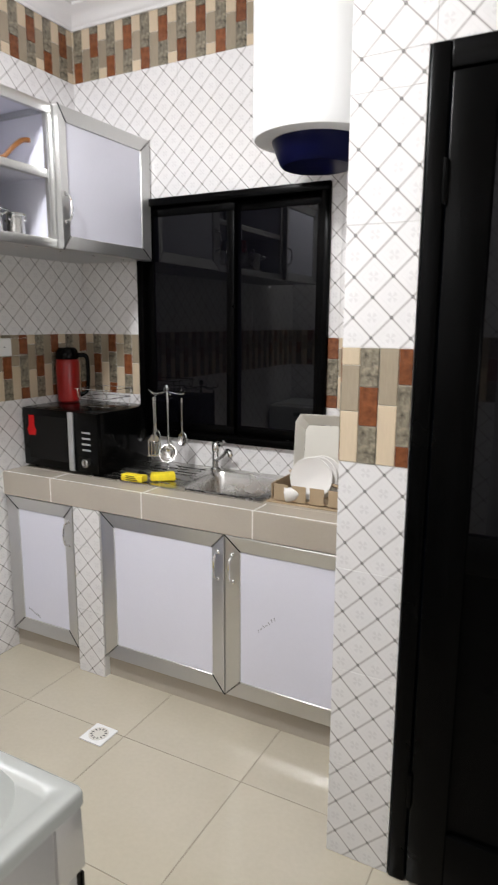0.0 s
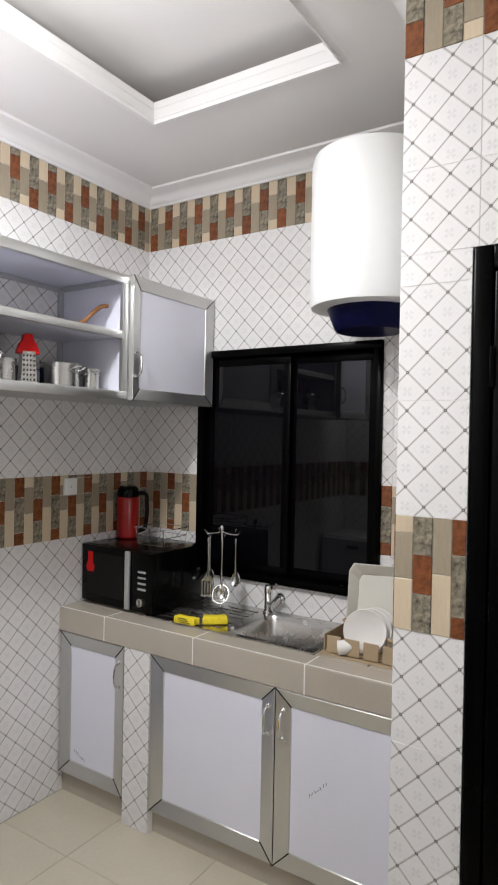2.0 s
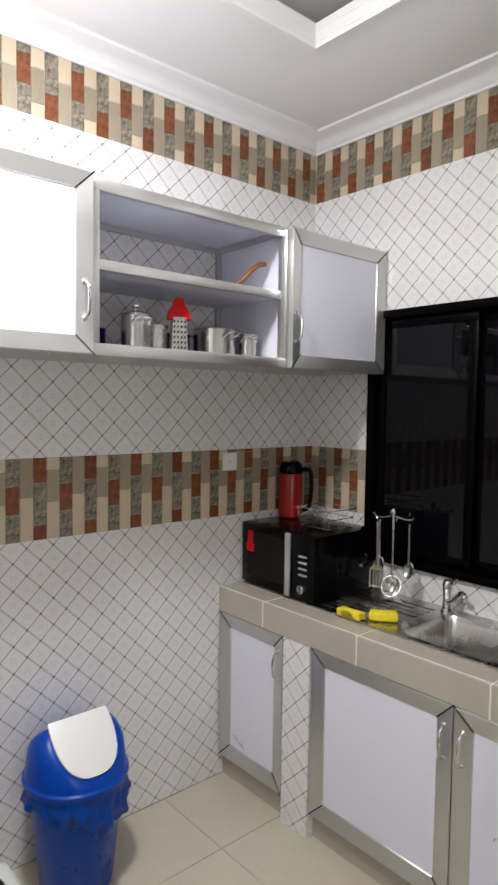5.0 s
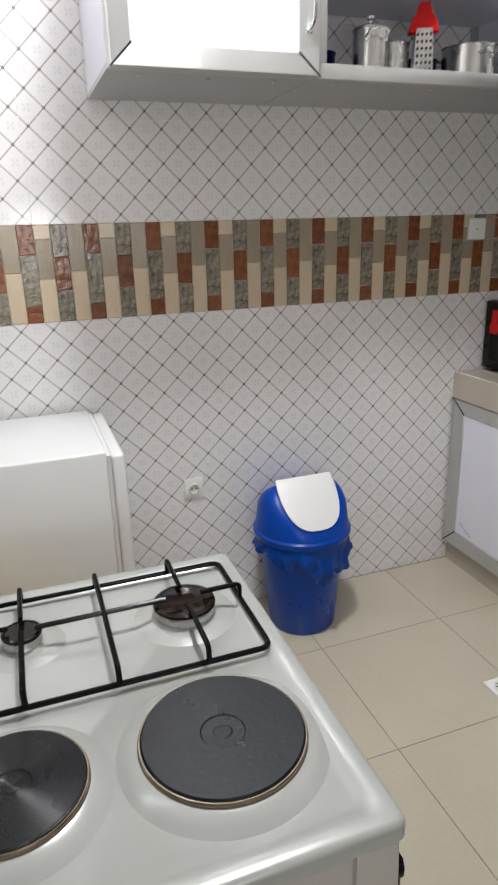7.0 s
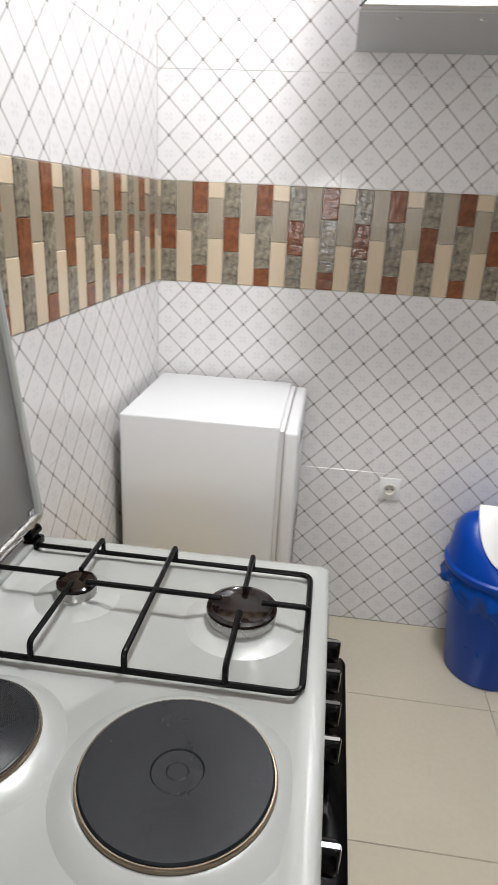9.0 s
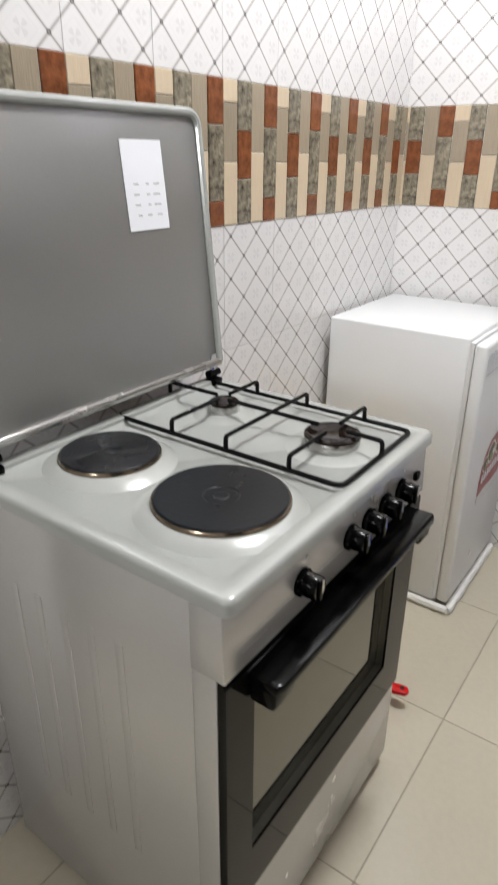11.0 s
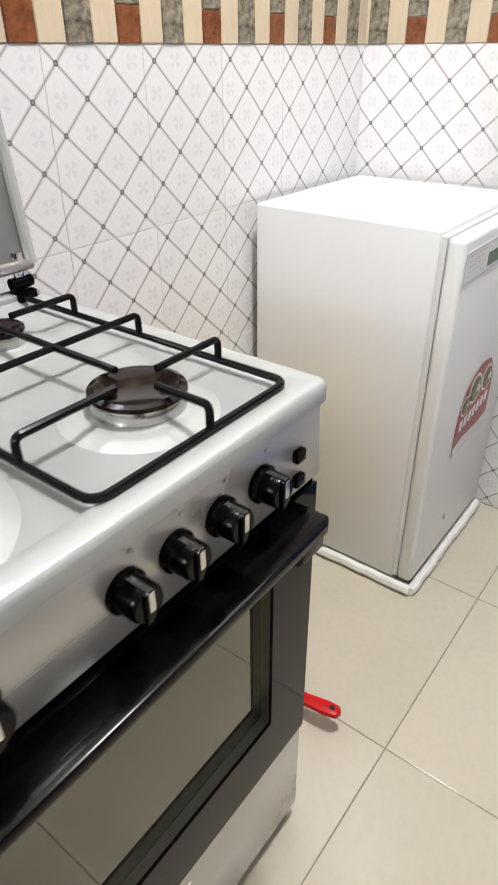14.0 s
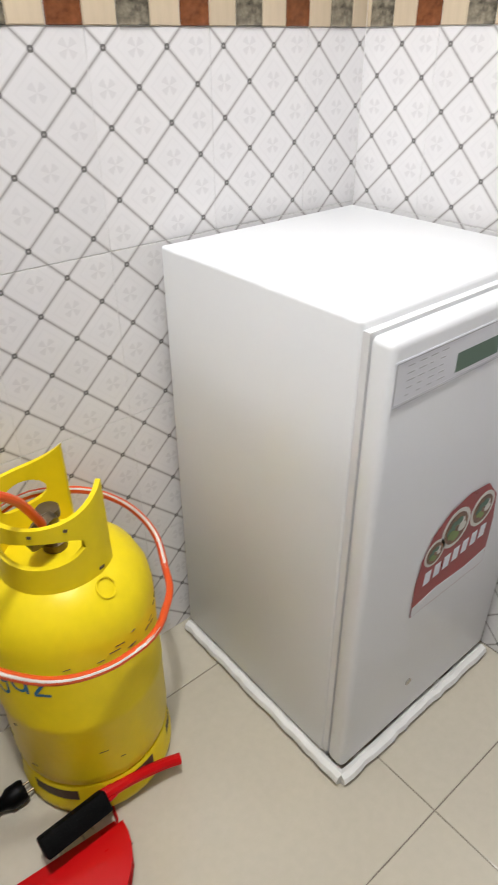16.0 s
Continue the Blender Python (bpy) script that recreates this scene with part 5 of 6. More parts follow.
def utensil_stand():
    s = thing("utensil_stand", "chrome stand hung with a turner and a ladle", "utensil stand", at=(0.615, 2.42, CTR_Z))
    part("base", lathe([(0, 0.0), (0.06, 0.0), (0.06, 0.006), (0.01, 0.012), (0, 0.012)], 28), CHROME, s)
    part("pole", tube([(0, 0, 0.01), (0, 0, 0.37)], 0.005, 10), CHROME, s)
    part("finial", lathe([(0.004, 0.365), (0.011, 0.372), (0.012, 0.382), (0.006, 0.392), (0, 0.394)], 16), CHROME, s)
    for k in range(6):
        a = radians(k * 60 + 15)
        c, q = math.cos(a), math.sin(a)
        part("hook", tube(rounded([(0, 0, 0.362), (0.05 * c, 0.05 * q, 0.35), (0.082 * c, 0.082 * q, 0.352), (0.092 * c, 0.092 * q, 0.368)], 0.02), 0.0024, 6), CHROME, s)
    t = thing("slotted_turner", "steel slotted turner hanging from the stand", "kitchen utensil", at=(0.575, 2.365, CTR_Z + 0.055), rz=25)
    t.scale = (1, 1, 1.2)
    part("handle", tube([(0, 0, 0.235), (0, 0, 0.09), (0, 0.004, 0.075)], 0.0048, 8), STEEL, t)
    bm = bmesh.new()
    for k in range(5):
        x = -0.03 + k * 0.0138
        box(x, -0.001, 0.008, x + 0.0052, 0.001, 0.062, bm=bm)
    box(-0.033, -0.001, 0.0, 0.0335, 0.001, 0.0079, bm=bm)
    prism([(-0.032, 0.0621), (0.0325, 0.0621), (0.012, 0.085), (-0.012, 0.085)], -0.001, 0.001, 0, bm, Matrix(((1, 0, 0, 0), (0, 0, 1, 0), (0, 1, 0, 0), (0, 0, 0, 1))))
    part("blade", bm, STEEL, t, "slotted steel blade")
    l = thing("ladle", "steel ladle hanging from the stand", "kitchen utensil", at=(0.655, 2.365, CTR_Z + 0.055), rz=20)
    l.scale = (1, 1, 1.2)
    part("handle", tube(rounded([(0, 0.0, 0.235), (0, 0.0, 0.07), (0, 0.012, 0.045)], 0.02), 0.0048, 8), STEEL, l)
    part("bowl", lathe([(0.0, -0.028), (0.02, -0.024), (0.034, -0.010), (0.040, 0.006), (0.038, 0.006), (0.032, -0.008), (0.018, -0.021), (0, -0.025)], 28, m=pose(0, -0.01, 0.02, 55, 0, 0), cap=False), STEEL, l)
    for k, (x, y) in enumerate(((0.675, 2.45), (0.53, 2.44))):
        sp = thing("serving_spoon", "steel serving spoon hanging from the stand", "kitchen utensil", at=(x, y, CTR_Z + 0.09))
        part("handle", tube([(0, 0, 0.24), (0, 0, 0.07)], 0.0042, 8), STEEL, sp)
        part("bowl", lathe([(0, -0.012), (0.016, -0.009), (0.025, 0.0), (0.023, 0.001), (0.014, -0.006), (0, -0.009)], 20, m=pose(0, 0, 0.045, 80, 0, 0) @ Matrix.Diagonal((1, 1.4, 1, 1)), cap=False), STEEL, sp)


utensil_stand()


def sponges():
    s = single("scouring_sponge", bmesh.new(), SPONGE, "yellow sponge standing by the sink", "sponge")
    bpy.data.objects.remove(s)
    bm = bmesh.new()
    own = prism([(-0.055, -0.03), (-0.05, 0.03), (0.0, 0.024), (0.05, 0.032), (0.055, -0.028), (0, -0.033)], 0, 0.03, 0.006)
    join(bm, own)
    ob = part("sponge", bm, SPONGE)
    tagged(ob, "bright yellow kitchen sponge beside the sink", "sponge", "sponges by the sink")
    ob.matrix_world = pose(0.765, 2.165, CTR_Z + 0.0105, 0, 0, 38)
    w = thing("wrapped_sponge", "yellow wrapped sponge with dark print beside the sink", "sponge", "sponges by the sink", at=(0.672, 2.085, CTR_Z + 0.0105), rz=2)
    part("wrapper", prism([(-0.055, -0.022), (-0.05, 0.0), (-0.056, 0.02), (0, 0.017), (0.056, 0.022), (0.05, 0.0), (0.055, -0.02), (0, -0.018)], 0, 0.03, 0.005), SPONGE, w)
    for k in range(3):
        part("wrapper_print", box(-0.03, -0.0205 + 0 * k, 0.006 + k * 0.008, 0.03 - 0.008 * k, -0.0185, 0.009 + k * 0.008), GAP, w)


sponges()


def dish_rack():
    d = thing("dish_rack", "tan plastic dish rack on a drip tray by the sink", "dish rack", at=(1.50, 2.23, CTR_Z), rz=0)
    w, e = 0.205, 0.125
    def ring(a, b, z, r, name, mat=BROWN_PLASTIC):
        return part(name, tube(rounded([(-a, -b, z), (a, -b, z), (a, b, z), (-a, b, z), (-a, -b, z)], 0.03)[1:-1], r, 8, True), mat, d)
    part("drip_tray", box(-w, -e, 0.0, w, e, 0.006, 0.002), BROWN_PLASTIC, d)
    ring(w, e, 0.012, 0.007, "tray_rim")
    for x0, x1, y0, y1 in ((-w + 0.02, w - 0.02, -e + 0.012, -e + 0.016), (-w + 0.02, w - 0.02, e - 0.016, e - 0.012)):
        bm = bmesh.new()
        n = 5
        step = (x1 - x0) / n
        for k in range(n):
            box(x0 + k * step + 0.008, y0, 0.010, x0 + (k + 1) * step - 0.008, y1, 0.074, 0.0012, 1, bm=bm)
        part("side_slat", bm, BROWN_PLASTIC, d)
    for x in (-w + 0.014, w - 0.018):
        part("end_panel", box(x, -e + 0.017, 0.010, x + 0.004, e - 0.017, 0.074, 0.001, 1), BROWN_PLASTIC, d)
    ring(w - 0.004, e - 0.004, 0.078, 0.007, "top_rim")
    part("rack_floor", box(-w + 0.02, -e + 0.02, 0.012, w - 0.02, e - 0.02, 0.016), BROWN_PLASTIC, d)

    def plate(x, y, z, r, lean, turn, label):
        p = tagged(part("plate", lathe([(0, 0.0), (r * 0.55, 0.0), (r * 0.62, 0.004), (r * 0.98, 0.016), (r, 0.019), (r * 0.97, 0.0205), (r * 0.6, 0.008), (0, 0.004)], 48, cap=False), CHINA), label, "plate", "plates in the dish rack")
        p.matrix_world = pose(x, y, z, 0, 0, turn) @ pose(0, 0, 0, 90 - lean, 0, 0)
        return p
    base = CTR_Z + 0.018
    for k in range(3):
        plate(1.455 + 0.012 * k, 2.175 + 0.022 * k, base + 0.079, 0.081, 14, 14, "white china dinner plate standing in the dish rack" if k == 0 else "white china plate stacked behind another plate")
    # tall octagonal tray leaning at the back
    oct_ = []
    a, b, c = 0.12, 0.15, 0.06
    outline = [(-a, -b), (a, -b), (a, b - 0.02), (a - c, b), (-a + c * 0.3, b), (-a, b - 0.03)]
    t = thing("serving_tray", "cream angular plastic tray leaning in the dish rack", "tray", at=(1.46, 2.305, base), rz=0)
    lean = pose(0, 0, 0.152, 80, 0, 12)
    part("tray_base", prism([(x * 0.72, y * 0.74) for x, y in outline], 0, 0.003, 0, m=lean), CREAM_PLASTIC, t)
    bm = bmesh.new()
    lo = [bm.verts.new((x * 0.73, y * 0.75, 0.0032)) for x, y in outline]
    hi = [bm.verts.new((x, y, 0.035)) for x, y in outline]
    lo2 = [bm.verts.new((x * 0.73, y * 0.75, 0.0002)) for x, y in outline]
    hi2 = [bm.verts.new((x * 1.02, y * 1.02, 0.035)) for x, y in outline]
    for k in range(6):
        j = (k + 1) % 6
        bm.faces.new((lo[k], lo[j], hi[j], hi[k]))
        bm.faces.new((lo2[j], lo2[k], hi2[k], hi2[j]))
        bm.faces.new((hi[k], hi[j], hi2[j], hi2[k]))
    bmesh.ops.recalc_face_normals(bm, faces=bm.faces[:])
    bm.transform(lean)
    part("tray_side", bm, CREAM_PLASTIC, t, smooth=10)
    cup = thing("china_cup", "small white cup lying on its side in the rack", "cup", at=(1.405, 2.128, base + 0.026), rz=15)
    part("cup_bowl", lathe([(0.0, 0.0), (0.015, 0.0), (0.026, 0.025), (0.029, 0.055), (0.027, 0.055), (0.024, 0.026), (0.012, 0.004), (0, 0.004)], 24, m=pose(0.02, 0, 0, 0, -100, 0), cap=False), CHINA, cup)


dish_rack()


# ---- pots in the open wall cabinet ----
UP_Z = 1.8645


def pot(name, x, y, z, r, h, label, mat=STEEL, lid=True, rz=0, grips=True):
    p = thing(name, label, "cooking pot", "pots in the wall cabinet", at=(x, y, z), rz=rz)
    part("pot_body", lathe([(0, 0), (r - 0.006, 0), (r, 0.006), (r, h), (r + 0.003, h + 0.002), (r - 0.002, h + 0.002), (r - 0.003, 0.008), (0, 0.005)], 40, cap=False), mat, p)
    if grips:
        for s in (-1, 1):
            part("grip", tube(rounded([(-0.03, s * r, h * 0.80), (-0.028, s * (r + 0.035), h * 0.9), (0.028, s * (r + 0.035), h * 0.9), (0.03, s * r, h * 0.80)], 0.015), 0.0038, 8), CHROME, p)
            for q in (-0.03, 0.03):
                part("rivet", lathe([(0.006, 0), (0.005, 0.003), (0, 0.004)], 10, m=pose(q * 0.98, s * (r - 0.002) * 0.985, h * 0.78, -90 * s, 0, 0)), CHROME, p)
    if lid:
        lid_ = part("pot_lid", lathe([(r + 0.002, h + 0.0025), (r, h + 0.006), (r * 0.6, h + 0.014), (0, h + 0.017)], 40), mat, p)
        part("lid_knob", lathe([(0.004, h + 0.016), (0.005, h + 0.026), (0.013, h + 0.030), (0.013, h + 0.036), (0, h + 0.038)], 20), CHROME, lid_)
    return p


pot("saucepan", 0.22, 1.198, UP_Z, 0.072, 0.085, "dark navy saucepan beside bright steel pots", NAVY, False, 0, False)
pot("milk_pot", 0.31, 1.345, UP_Z, 0.050, 0.135, "tall polished steel pot with its lid on", STEEL, True, 80)
pot("steel_mug", 0.28, 1.445, UP_Z, 0.043, 0.112, "plain polished steel mug beside the grater", STEEL, False, 0, False)
pot("wide_pot", 0.26, 1.725, UP_Z, 0.080, 0.122, "wide polished steel pot with wire grips", STEEL, False, 100)
pot("small_pot", 0.29, 1.868, UP_Z, 0.036, 0.115, "small polished steel pot with wire grips", STEEL, False, 60)
pot("black_pot", 0.14, 1.62, UP_Z, 0.060, 0.105, "dark pot behind the wide steel pot", NAVY, False, 0, False)


def grater():
    g = thing("box_grater", "steel box grater with bright red top", "grater", at=(0.325, 1.512, UP_Z), rz=-25)
    g.scale = (0.85, 0.85, 1.15)
    bm = bmesh.new()
    vs = [[bm.verts.new((sx * s, sy * s * 0.8, z)) for sx, sy in ((-1, -1), (1, -1), (1, 1), (-1, 1))] for s, z in ((0.045, 0), (0.034, 0.125))]
    for k in range(4):
        j = (k + 1) % 4
        bm.faces.new((vs[0][k], vs[0][j], vs[1][j], vs[1][k]))
    bmesh.ops.recalc_face_normals(bm, faces=bm.faces[:])
    part("grater_body", bm, STEEL, g)
    for k in range(7):
        for q in range(4):
            z = 0.015 + k * 0.016
            s = 0.045 - 0.011 * z / 0.125
            part("grater_hole", lathe([(0.0042, 0), (0.003, 0.0016), (0, 0.0005)], 8, m=pose(s + 0.0002, -0.022 + q * 0.0147, z, 0, 85, 0)), GAP, g)
    part("grater_top", prism([(-0.052, 0), (0.052, 0), (0.038, 0.034), (0.026, 0.042), (0.018, 0.066), (-0.018, 0.066), (-0.026, 0.042), (-0.038, 0.034)], -0.026, 0.026, 0.004, m=Matrix.Translation((0, 0, 0.118)) @ Matrix(((0, 0, 1, 0), (1, 0, 0, 0), (0, 1, 0, 0), (0, 0, 0, 1)))), RED_PLASTIC, g, "bright red plastic grip")


grater()


def frying_pan():
    f = thing("frying_pan", "dark frying pan with a curved copper-brown handle", "frying pan", at=(0.235, 1.68, 2.1345), rz=-4)
    part("pan_body", lathe([(0, 0), (0.085, 0), (0.105, 0.02), (0.107, 0.022), (0.083, 0.004), (0, 0.004)], 40, cap=False), BLACK_ENAMEL, f)
    part("pan_handle", tube(smooth_line([(0.04, 0.09, 0.016), (0.06, 0.14, 0.045), (0.075, 0.175, 0.085), (0.085, 0.21, 0.115), (0.09, 0.24, 0.122)]), 0.0095, 10), WOOD, f, "varnished brown handle")


frying_pan()


def wall_spoon():
    s = thing("wooden_spoon", "small wooden spoon lying at the front of the shelf", "wooden spoon", at=(0.365, 1.90, UP_Z + 0.006), rz=70)
    part("spoon_handle", tube([(-0.08, 0, 0.0), (0.02, 0, 0.0)], 0.0045, 8), WOOD, s)
    part("spoon_bowl", lathe([(0, -0.004), (0.012, -0.002), (0.018, 0.003), (0, 0.002)], 16, m=pose(0.038, 0, 0) @ Matrix.Diagonal((1.4, 1, 1, 1)), cap=False), WOOD, s)


wall_spoon()


# ---- dustpan, brush and plug on the floor ----
def dustpan_set():
    p = thing("dustpan", "bright red plastic dustpan lying on the floor", "dustpan", at=(0.97, 0.352, 0))
    outline = [(0.12, -0.07), (-0.115, -0.05)] + [(-0.12 * math.cos(radians(a)), -0.02 + 0.112 * math.sin(radians(a))) for a in range(0, 181, 15)]
    part("pan_floor", prism(outline, 0.001, 0.004, 0.001), RED_PLASTIC, p)
    bm = bmesh.new()
    low = [Vector((x, y, 0.004)) for x, y in outline[1:] + outline[:1]]
    hs = [0.005] + [0.010 + 0.035 * math.sin(radians(a)) for a in range(0, 181, 15)] + [0.006]
    a = [bm.verts.new(v) for v in low]
    b = [bm.verts.new((v.x * 1.03, v.y * 1.03, h)) for v, h in zip(low, hs)]
    c = [bm.verts.new((v.x * 1.05, v.y * 1.06, h)) for v, h in zip(low, hs)]
    d = [bm.verts.new((v.x * 1.02, v.y * 1.03, 0.002)) for v in low]
    for k in range(len(low) - 1):
        bm.faces.new((a[k], a[k + 1], b[k + 1], b[k]))
        bm.faces.new((b[k], b[k + 1], c[k + 1], c[k]))
        bm.faces.new((c[k], c[k + 1], d[k + 1], d[k]))
    bmesh.ops.recalc_face_normals(bm, faces=bm.faces[:])
    part("pan_wall", bm, RED_PLASTIC, p)
    part("pan_cover", prism([(-0.121 * math.cos(radians(a)), -0.022 + 0.119 * math.sin(radians(a))) for a in range(0, 181, 10)], 0.040, 0.0435, 0.001), RED_PLASTIC, p)
    own = prism([(-0.018, 0.0), (-0.013, 0.06), (-0.016, 0.10), (-0.013, 0.125), (0, 0.132), (0.013, 0.125), (0.016, 0.10), (0.013, 0.06), (0.018, 0.0)], 0, 0.014, 0.004)
    own.transform(pose(-0.02, 0.085, 0.038, 4, 0, 8))
    part("pan_handle", own, RED_PLASTIC, p)
    part("hanging_hole", lathe([(0.006, 0), (0.006, 0.0006), (0, 0.0006)], 14, m=pose(-0.036, 0.195, 0.0605)), GAP, p)
    part("pan_lip", box(-0.12, -0.006, 0.002, 0.12, 0.006, 0.0075, 0.002), BLACK_MATT, p, "black rubber lip")
    lip = p.children[-1]
    lip.matrix_local = pose(0.0, -0.062, 0, 0, 0, -4.8)
    b = thing("hand_brush", "red hand brush with black bristles lying on the dustpan", "hand brush", at=(0.925, 0.300, 0.062), rz=-178)
    part("brush_back", prism([(-0.055, -0.013), (0.06, -0.015), (0.085, -0.012), (0.10, 0.0), (0.085, 0.012), (0.06, 0.015), (-0.055, 0.013)], 0.0, 0.014, 0.004, m=pose(0, 0.012, 0.0, 28, 0, 0)), RED_PLASTIC, b)
    part("brush_handle", tube(smooth_line([(0.07, 0.01, 0.008), (0.12, 0.005, 0.004), (0.18, 0.0, -0.014), (0.215, -0.01, -0.02)]), 0.0105, 10), RED_PLASTIC, b, "curved red handle")
    rng = random.Random(11)
    bm = bmesh.new()
    for k in range(300):
        x, y = rng.uniform(-0.052, 0.062), rng.uniform(-0.016, 0.018)
        own = bmesh.new()
        lx, ly = rng.uniform(-0.006, 0.006), rng.uniform(-0.008, 0.006)
        v = [own.verts.new(c) for c in ((x - 0.0015, y, 0.012), (x + 0.0015, y, 0.012), (x, y + 0.002, 0.012), (x + lx, y + ly, 0.045 + rng.uniform(-0.004, 0.004)))]
        for f in ((0, 1, 3), (1, 2, 3), (2, 0, 3)):
            own.faces.new([v[i] for i in f])
        join(bm, own)
    box(-0.055, -0.0175, 0.006, 0.066, 0.019, 0.040, 0.004, bm=bm)
    bm.transform(pose(0, 0.010, 0.0, 40, 0, 0))
    part("bristles", bm, BRISTLE, b, "black nylon bristles")
    c = thing("power_plug", "black power plug and cable lying beside the cylinder", "power plug", at=(0.965, 0.155, 0), rz=0)
    part("plug", lathe([(0.0, 0), (0.018, 0.0), (0.021, 0.006), (0.020, 0.03), (0.013, 0.04), (0.008, 0.06)], 18, m=pose(-0.01, 0.0, 0.021, 0, 90, 0)), BLACK_MATT, c)
    part("cable", tube(smooth_line([(0.045, 0.0, 0.021), (0.09, 0.01, 0.012), (0.14, 0.0, 0.006), (0.182, -0.02, 0.006)]), 0.0042, 8), BLACK_MATT, c)
    for y in (-0.009, 0.009):
        part("plug_pin", tube([(-0.03, y, 0.021), (-0.008, y, 0.021)], 0.0025, 8), BRASS, c)


dustpan_set()



# ---- floor, wall tiles and stone bands: many small pieces ----
TW, TH, GAPW = 0.2, 0.3, 0.0014
tile_meshes = {}


def tile_mesh(x0, x1, z0, z1, mat, depth=0.0014):
    """A tile piece cut from the grid cell whose corner is the origin; faces -y."""
    key = tuple(round(v, 4) for v in (x0, x1, z0, z1, depth)) + (mat.name,)
    if key not in tile_meshes:
        bm = box(x0 + GAPW / 2, 0, z0 + GAPW / 2, x1 - GAPW / 2, depth, z1 - GAPW / 2)
        front = [e for e in bm.edges if all(v.co.y < 1e-6 for v in e.verts)]
        bmesh.ops.bevel(bm, geom=front, offset=0.0005, segments=1, affect="EDGES")
        tile_meshes[key] = mesh_of("wall_tile", bm, mat, 20)
    return tile_meshes[key]


STRIPS = (
    ((0.0, 0.18, "R"), (0.18, 0.70, "G"), (0.70, 1.0, "R")),
    ((0.0, 0.45, "C"), (0.45, 0.85, "W"), (0.85, 1.0, "C")),
    ((0.0, 0.33, "G"), (0.33, 0.67, "R"), (0.67, 1.0, "G")),
    ((0.0, 0.52, "C"), (0.52, 1.0, "W")),
)
KINDS = {"R": RED_STONE, "G": GREY_STONE, "C": CREAM_WOOD, "W": GREY_WOOD}
PROUD = {"R": 0.0025, "G": 0.003, "C": 0.0015, "W": 0.001}
strip_meshes = {}


def strip_mesh(x0, x1, z0, z1, kind):
    key = tuple(round(v, 4) for v in (x1 - x0, z1 - z0)) + (kind,)
    if key not in strip_meshes:
        bm = box(0.0006, -PROUD[kind], 0.0006, x1 - x0 - 0.0006, 0.0014, z1 - z0 - 0.0006)
        front = [e for e in bm.edges if all(v.co.y < 1e-6 for v in e.verts)]
        bmesh.ops.bevel(bm, geom=front, offset=0.0016, segments=1, affect="EDGES")
        strip_meshes[key] = mesh_of("stone", bm, KINDS[kind], 20)
    return strip_meshes[key]


def clad(wall, m, length, holes=(), start=0.0):
    """Clads a wall. m carries (u, 0, z), facing -y, onto it. start: the first joint. The high band is turned upside down."""
    lo = math.floor((0 - start) / TW)
    u = start + lo * TW
    while u < length - 1e-6:
        a, b = max(u, 0.0), min(u + TW, length)
        if b - a > 0.004:
            for row in range(10):
                z = row * TH
                pieces = [(a, b, z, z + TH)]
                for hx0, hx1, hz0, hz1 in holes:
                    out = []
                    for p0, p1, q0, q1 in pieces:
                        if p1 <= hx0 or p0 >= hx1 or q1 <= hz0 or q0 >= hz1:
                            out.append((p0, p1, q0, q1))
                            continue
                        if q0 < hz0:
                            out.append((p0, p1, q0, hz0))
                        if q1 > hz1:
                            out.append((p0, p1, hz1, q1))
                        zz0, zz1 = max(q0, hz0), min(q1, hz1)
                        if p0 < hx0:
                            out.append((p0, hx0, zz0, zz1))
                        if p1 > hx1:
                            out.append((hx1, p1, zz0, zz1))
                    pieces = out
                for p0, p1, q0, q1 in pieces:
                    if p1 - p0 < 0.004 or q1 - q0 < 0.004:
                        continue
                    if row in (4, 9):
                        for k in range(4):
                            s0, s1 = max(u + k * 0.05, p0), min(u + (k + 1) * 0.05, p1)
                            if s1 - s0 < 0.004:
                                continue
                            strips = STRIPS[(k + 1) % 4] if row == 4 else [(1 - b1, 1 - a1, s) for a1, b1, s in STRIPS[(4 - k) % 4]]
                            for f0, f1, kind in strips:
                                g0, g1 = max(z + f0 * TH, q0), min(z + f1 * TH, q1)
                                if g1 - g0 < 0.004:
                                    continue
                                ob = new("stone", strip_mesh(s0, s1, g0, g1, kind))
                                ob.parent = wall
                                ob.matrix_world = m @ Matrix.Translation((s0, 0, g0))
                    else:
                        ob = new("tile", tile_mesh(p0 - u, p1 - u, q0 - z, q1 - z, TILE))
                        ob.parent = wall
                        ob.matrix_world = m @ Matrix.Translation((u, 0, z))
        u += TW


R = Matrix(((0, -1, 0, 0), (1, 0, 0, 0), (0, 0, 1, 0), (0, 0, 0, 1)))
# west wall: u runs north
clad(wall_west, R, NORTH, start=-0.04, holes=[(1.98, 2.06, 1.405, 1.485)])
# north wall: u runs east
clad(wall_north, Matrix.Translation((0, NORTH, 0)), NICHE_X, start=0.01 - TW, holes=[(WIN_X0, WIN_X1, WIN_Z0, WIN_Z1)])
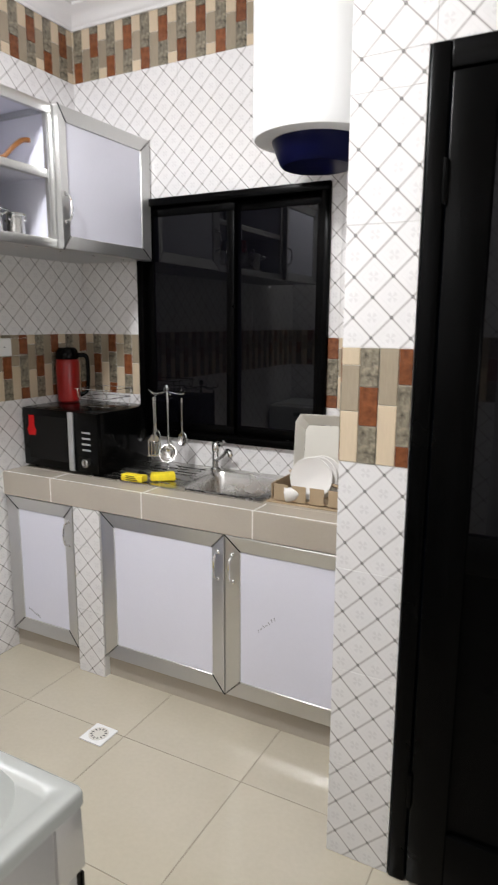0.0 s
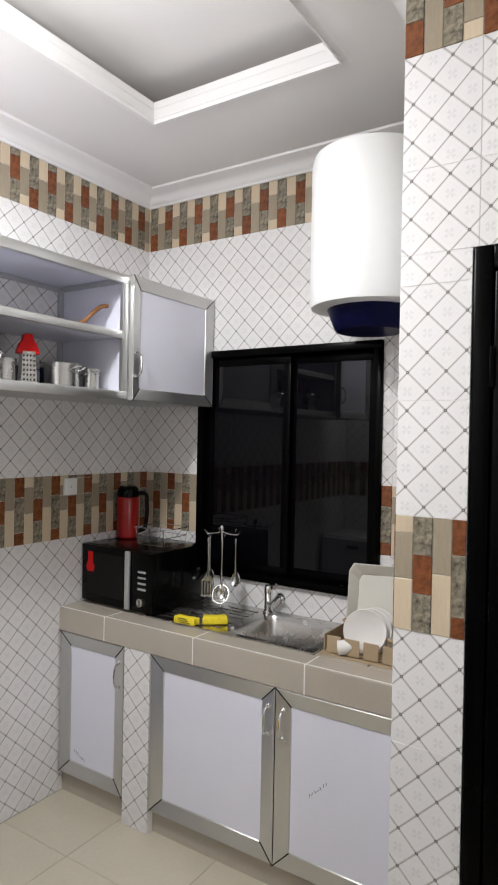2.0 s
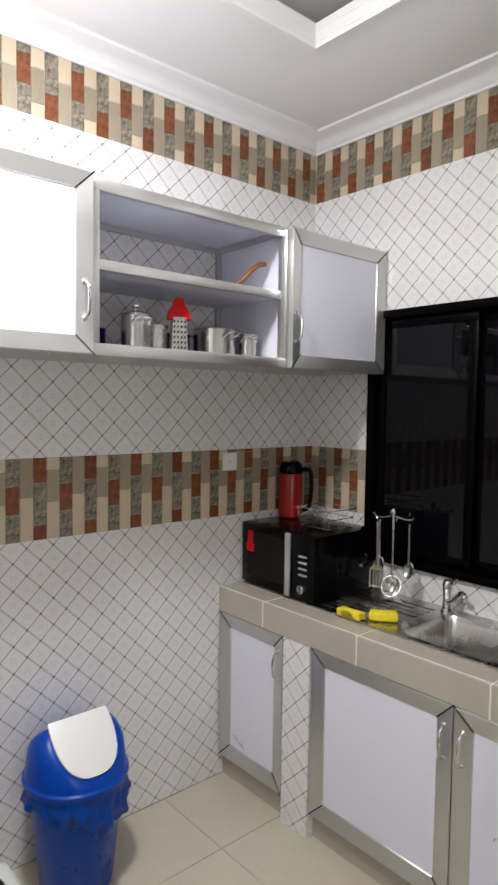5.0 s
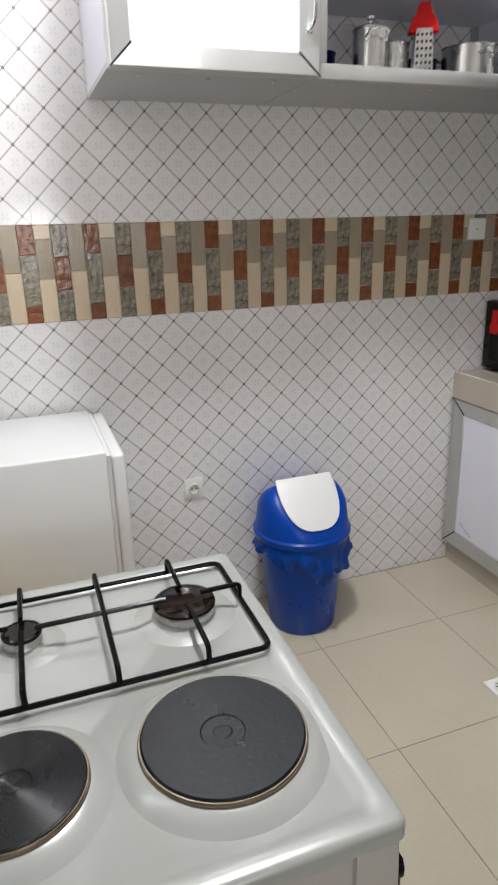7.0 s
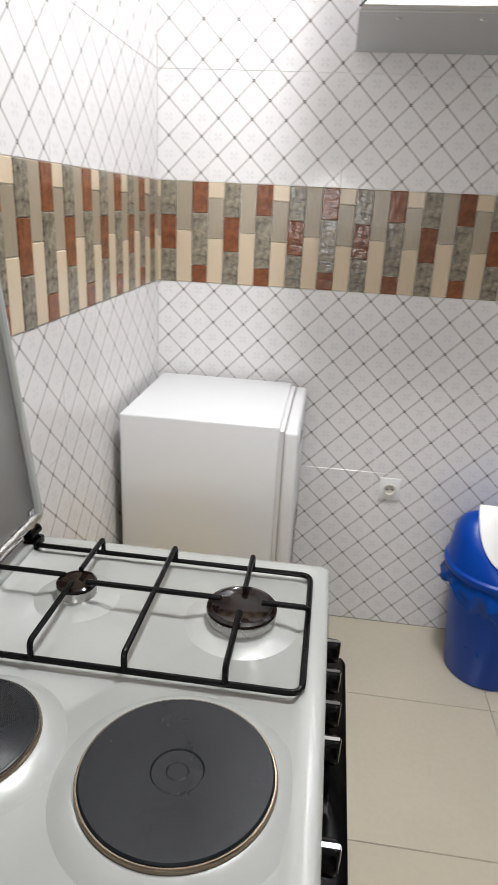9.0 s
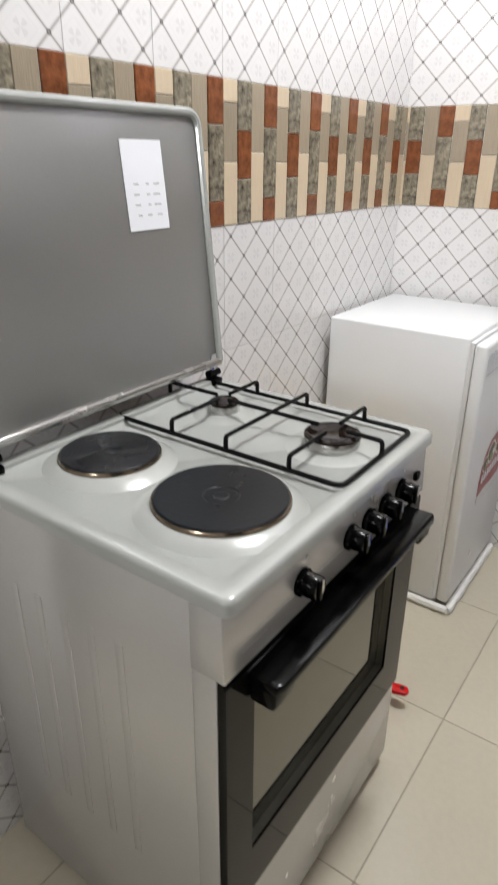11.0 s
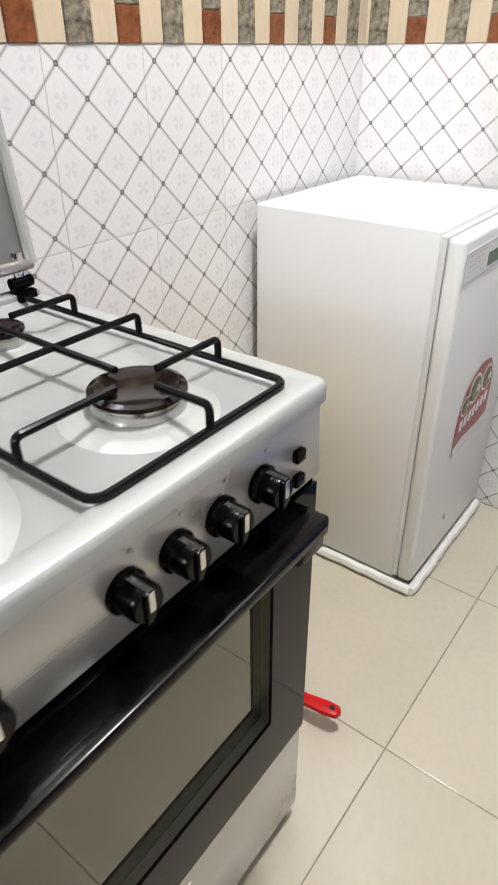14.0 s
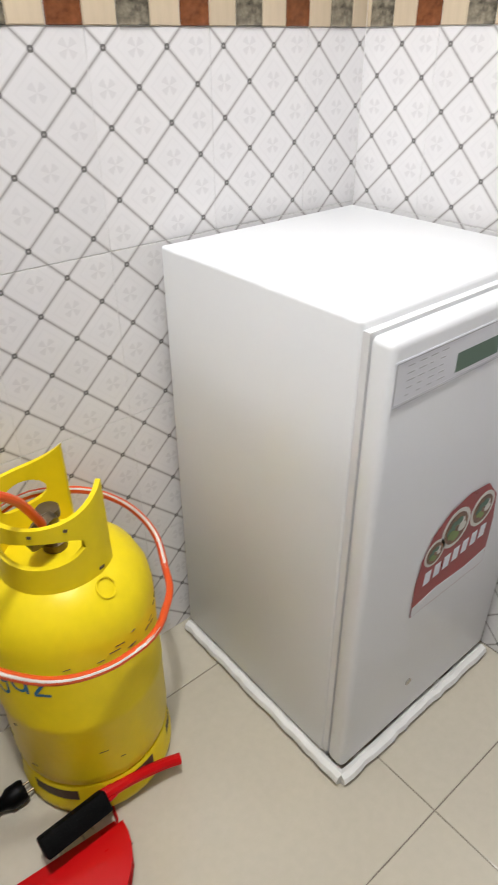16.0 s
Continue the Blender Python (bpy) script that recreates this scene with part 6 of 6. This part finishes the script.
# south wall: u runs west, its tiles laid a little wider apart
WIDER = 1.053
clad(wall_south, Matrix(((-1, 0, 0, EAST), (0, -1, 0, 0), (0, 0, 1, 0), (0, 0, 0, 1))) @ Matrix.Diagonal((WIDER, 1, 1, 1)), EAST / WIDER, start=0.006, holes=[(0, (EAST - HALL_X) / WIDER, 0, 2.3)])
# return of the niche: faces west, u runs south
clad(wall_door, Matrix(((0, 1, 0, NICHE_X), (-1, 0, 0, NORTH), (0, 0, 1, 0), (0, 0, 0, 1))), NORTH - DOOR_Y, start=0)
# door wall: u runs east
clad(wall_door, Matrix.Translation((NICHE_X, DOOR_Y, 0)), EAST - NICHE_X, start=0, holes=[(DOOR_X0 - NICHE_X, DOOR_X1 - NICHE_X, 0, DOOR_TOP)])

floor = structure("floor", box(-T, HALL_Y - T, -0.2, EAST + T, NORTH + T, -0.002), FLOOR_GROUT, "beige polished floor tiles")
P, GX, GY = 0.51, 0.40, 0.66
fmesh = {}
for i in range(-1, 7):
    for j in range(-4, 5):
        a, b = max(GX + (i - 1) * P, 0), min(GX + i * P, EAST)
        c, d = max(GY + (j - 1) * P, HALL_Y), min(GY + j * P, NORTH)
        if b - a < 0.01 or d - c < 0.01 or (d < 0.05 and b < 1.9):
            continue
        key = (round(b - a, 3), round(d - c, 3))
        if key not in fmesh:
            bm = box(0.001, 0.001, -0.0018, b - a - 0.001, d - c - 0.001, 0.0)
            bmesh.ops.bevel(bm, geom=[e for e in bm.edges if all(v.co.z > -1e-6 for v in e.verts)], offset=0.001, segments=1, affect="EDGES")
            fmesh[key] = mesh_of("floor_tile", bm, FLOOR, 20)
        ob = new("tile", fmesh[key])
        ob.parent = floor
        ob.location = (a, c, 0)

# trellis tiles on the post of the counter
post = bpy.data.objects["kitchen_counter"]
for z0, z1 in ((0.0, 0.3), (0.3, 0.6), (0.6, 0.771)):
    ob = new("post_tile", tile_mesh(0.0, 0.147, 0.0, z1 - z0, TILE, 0.005))
    ob.parent = post
    ob.matrix_world = Matrix.Translation((0.425, CTR_Y, z0))
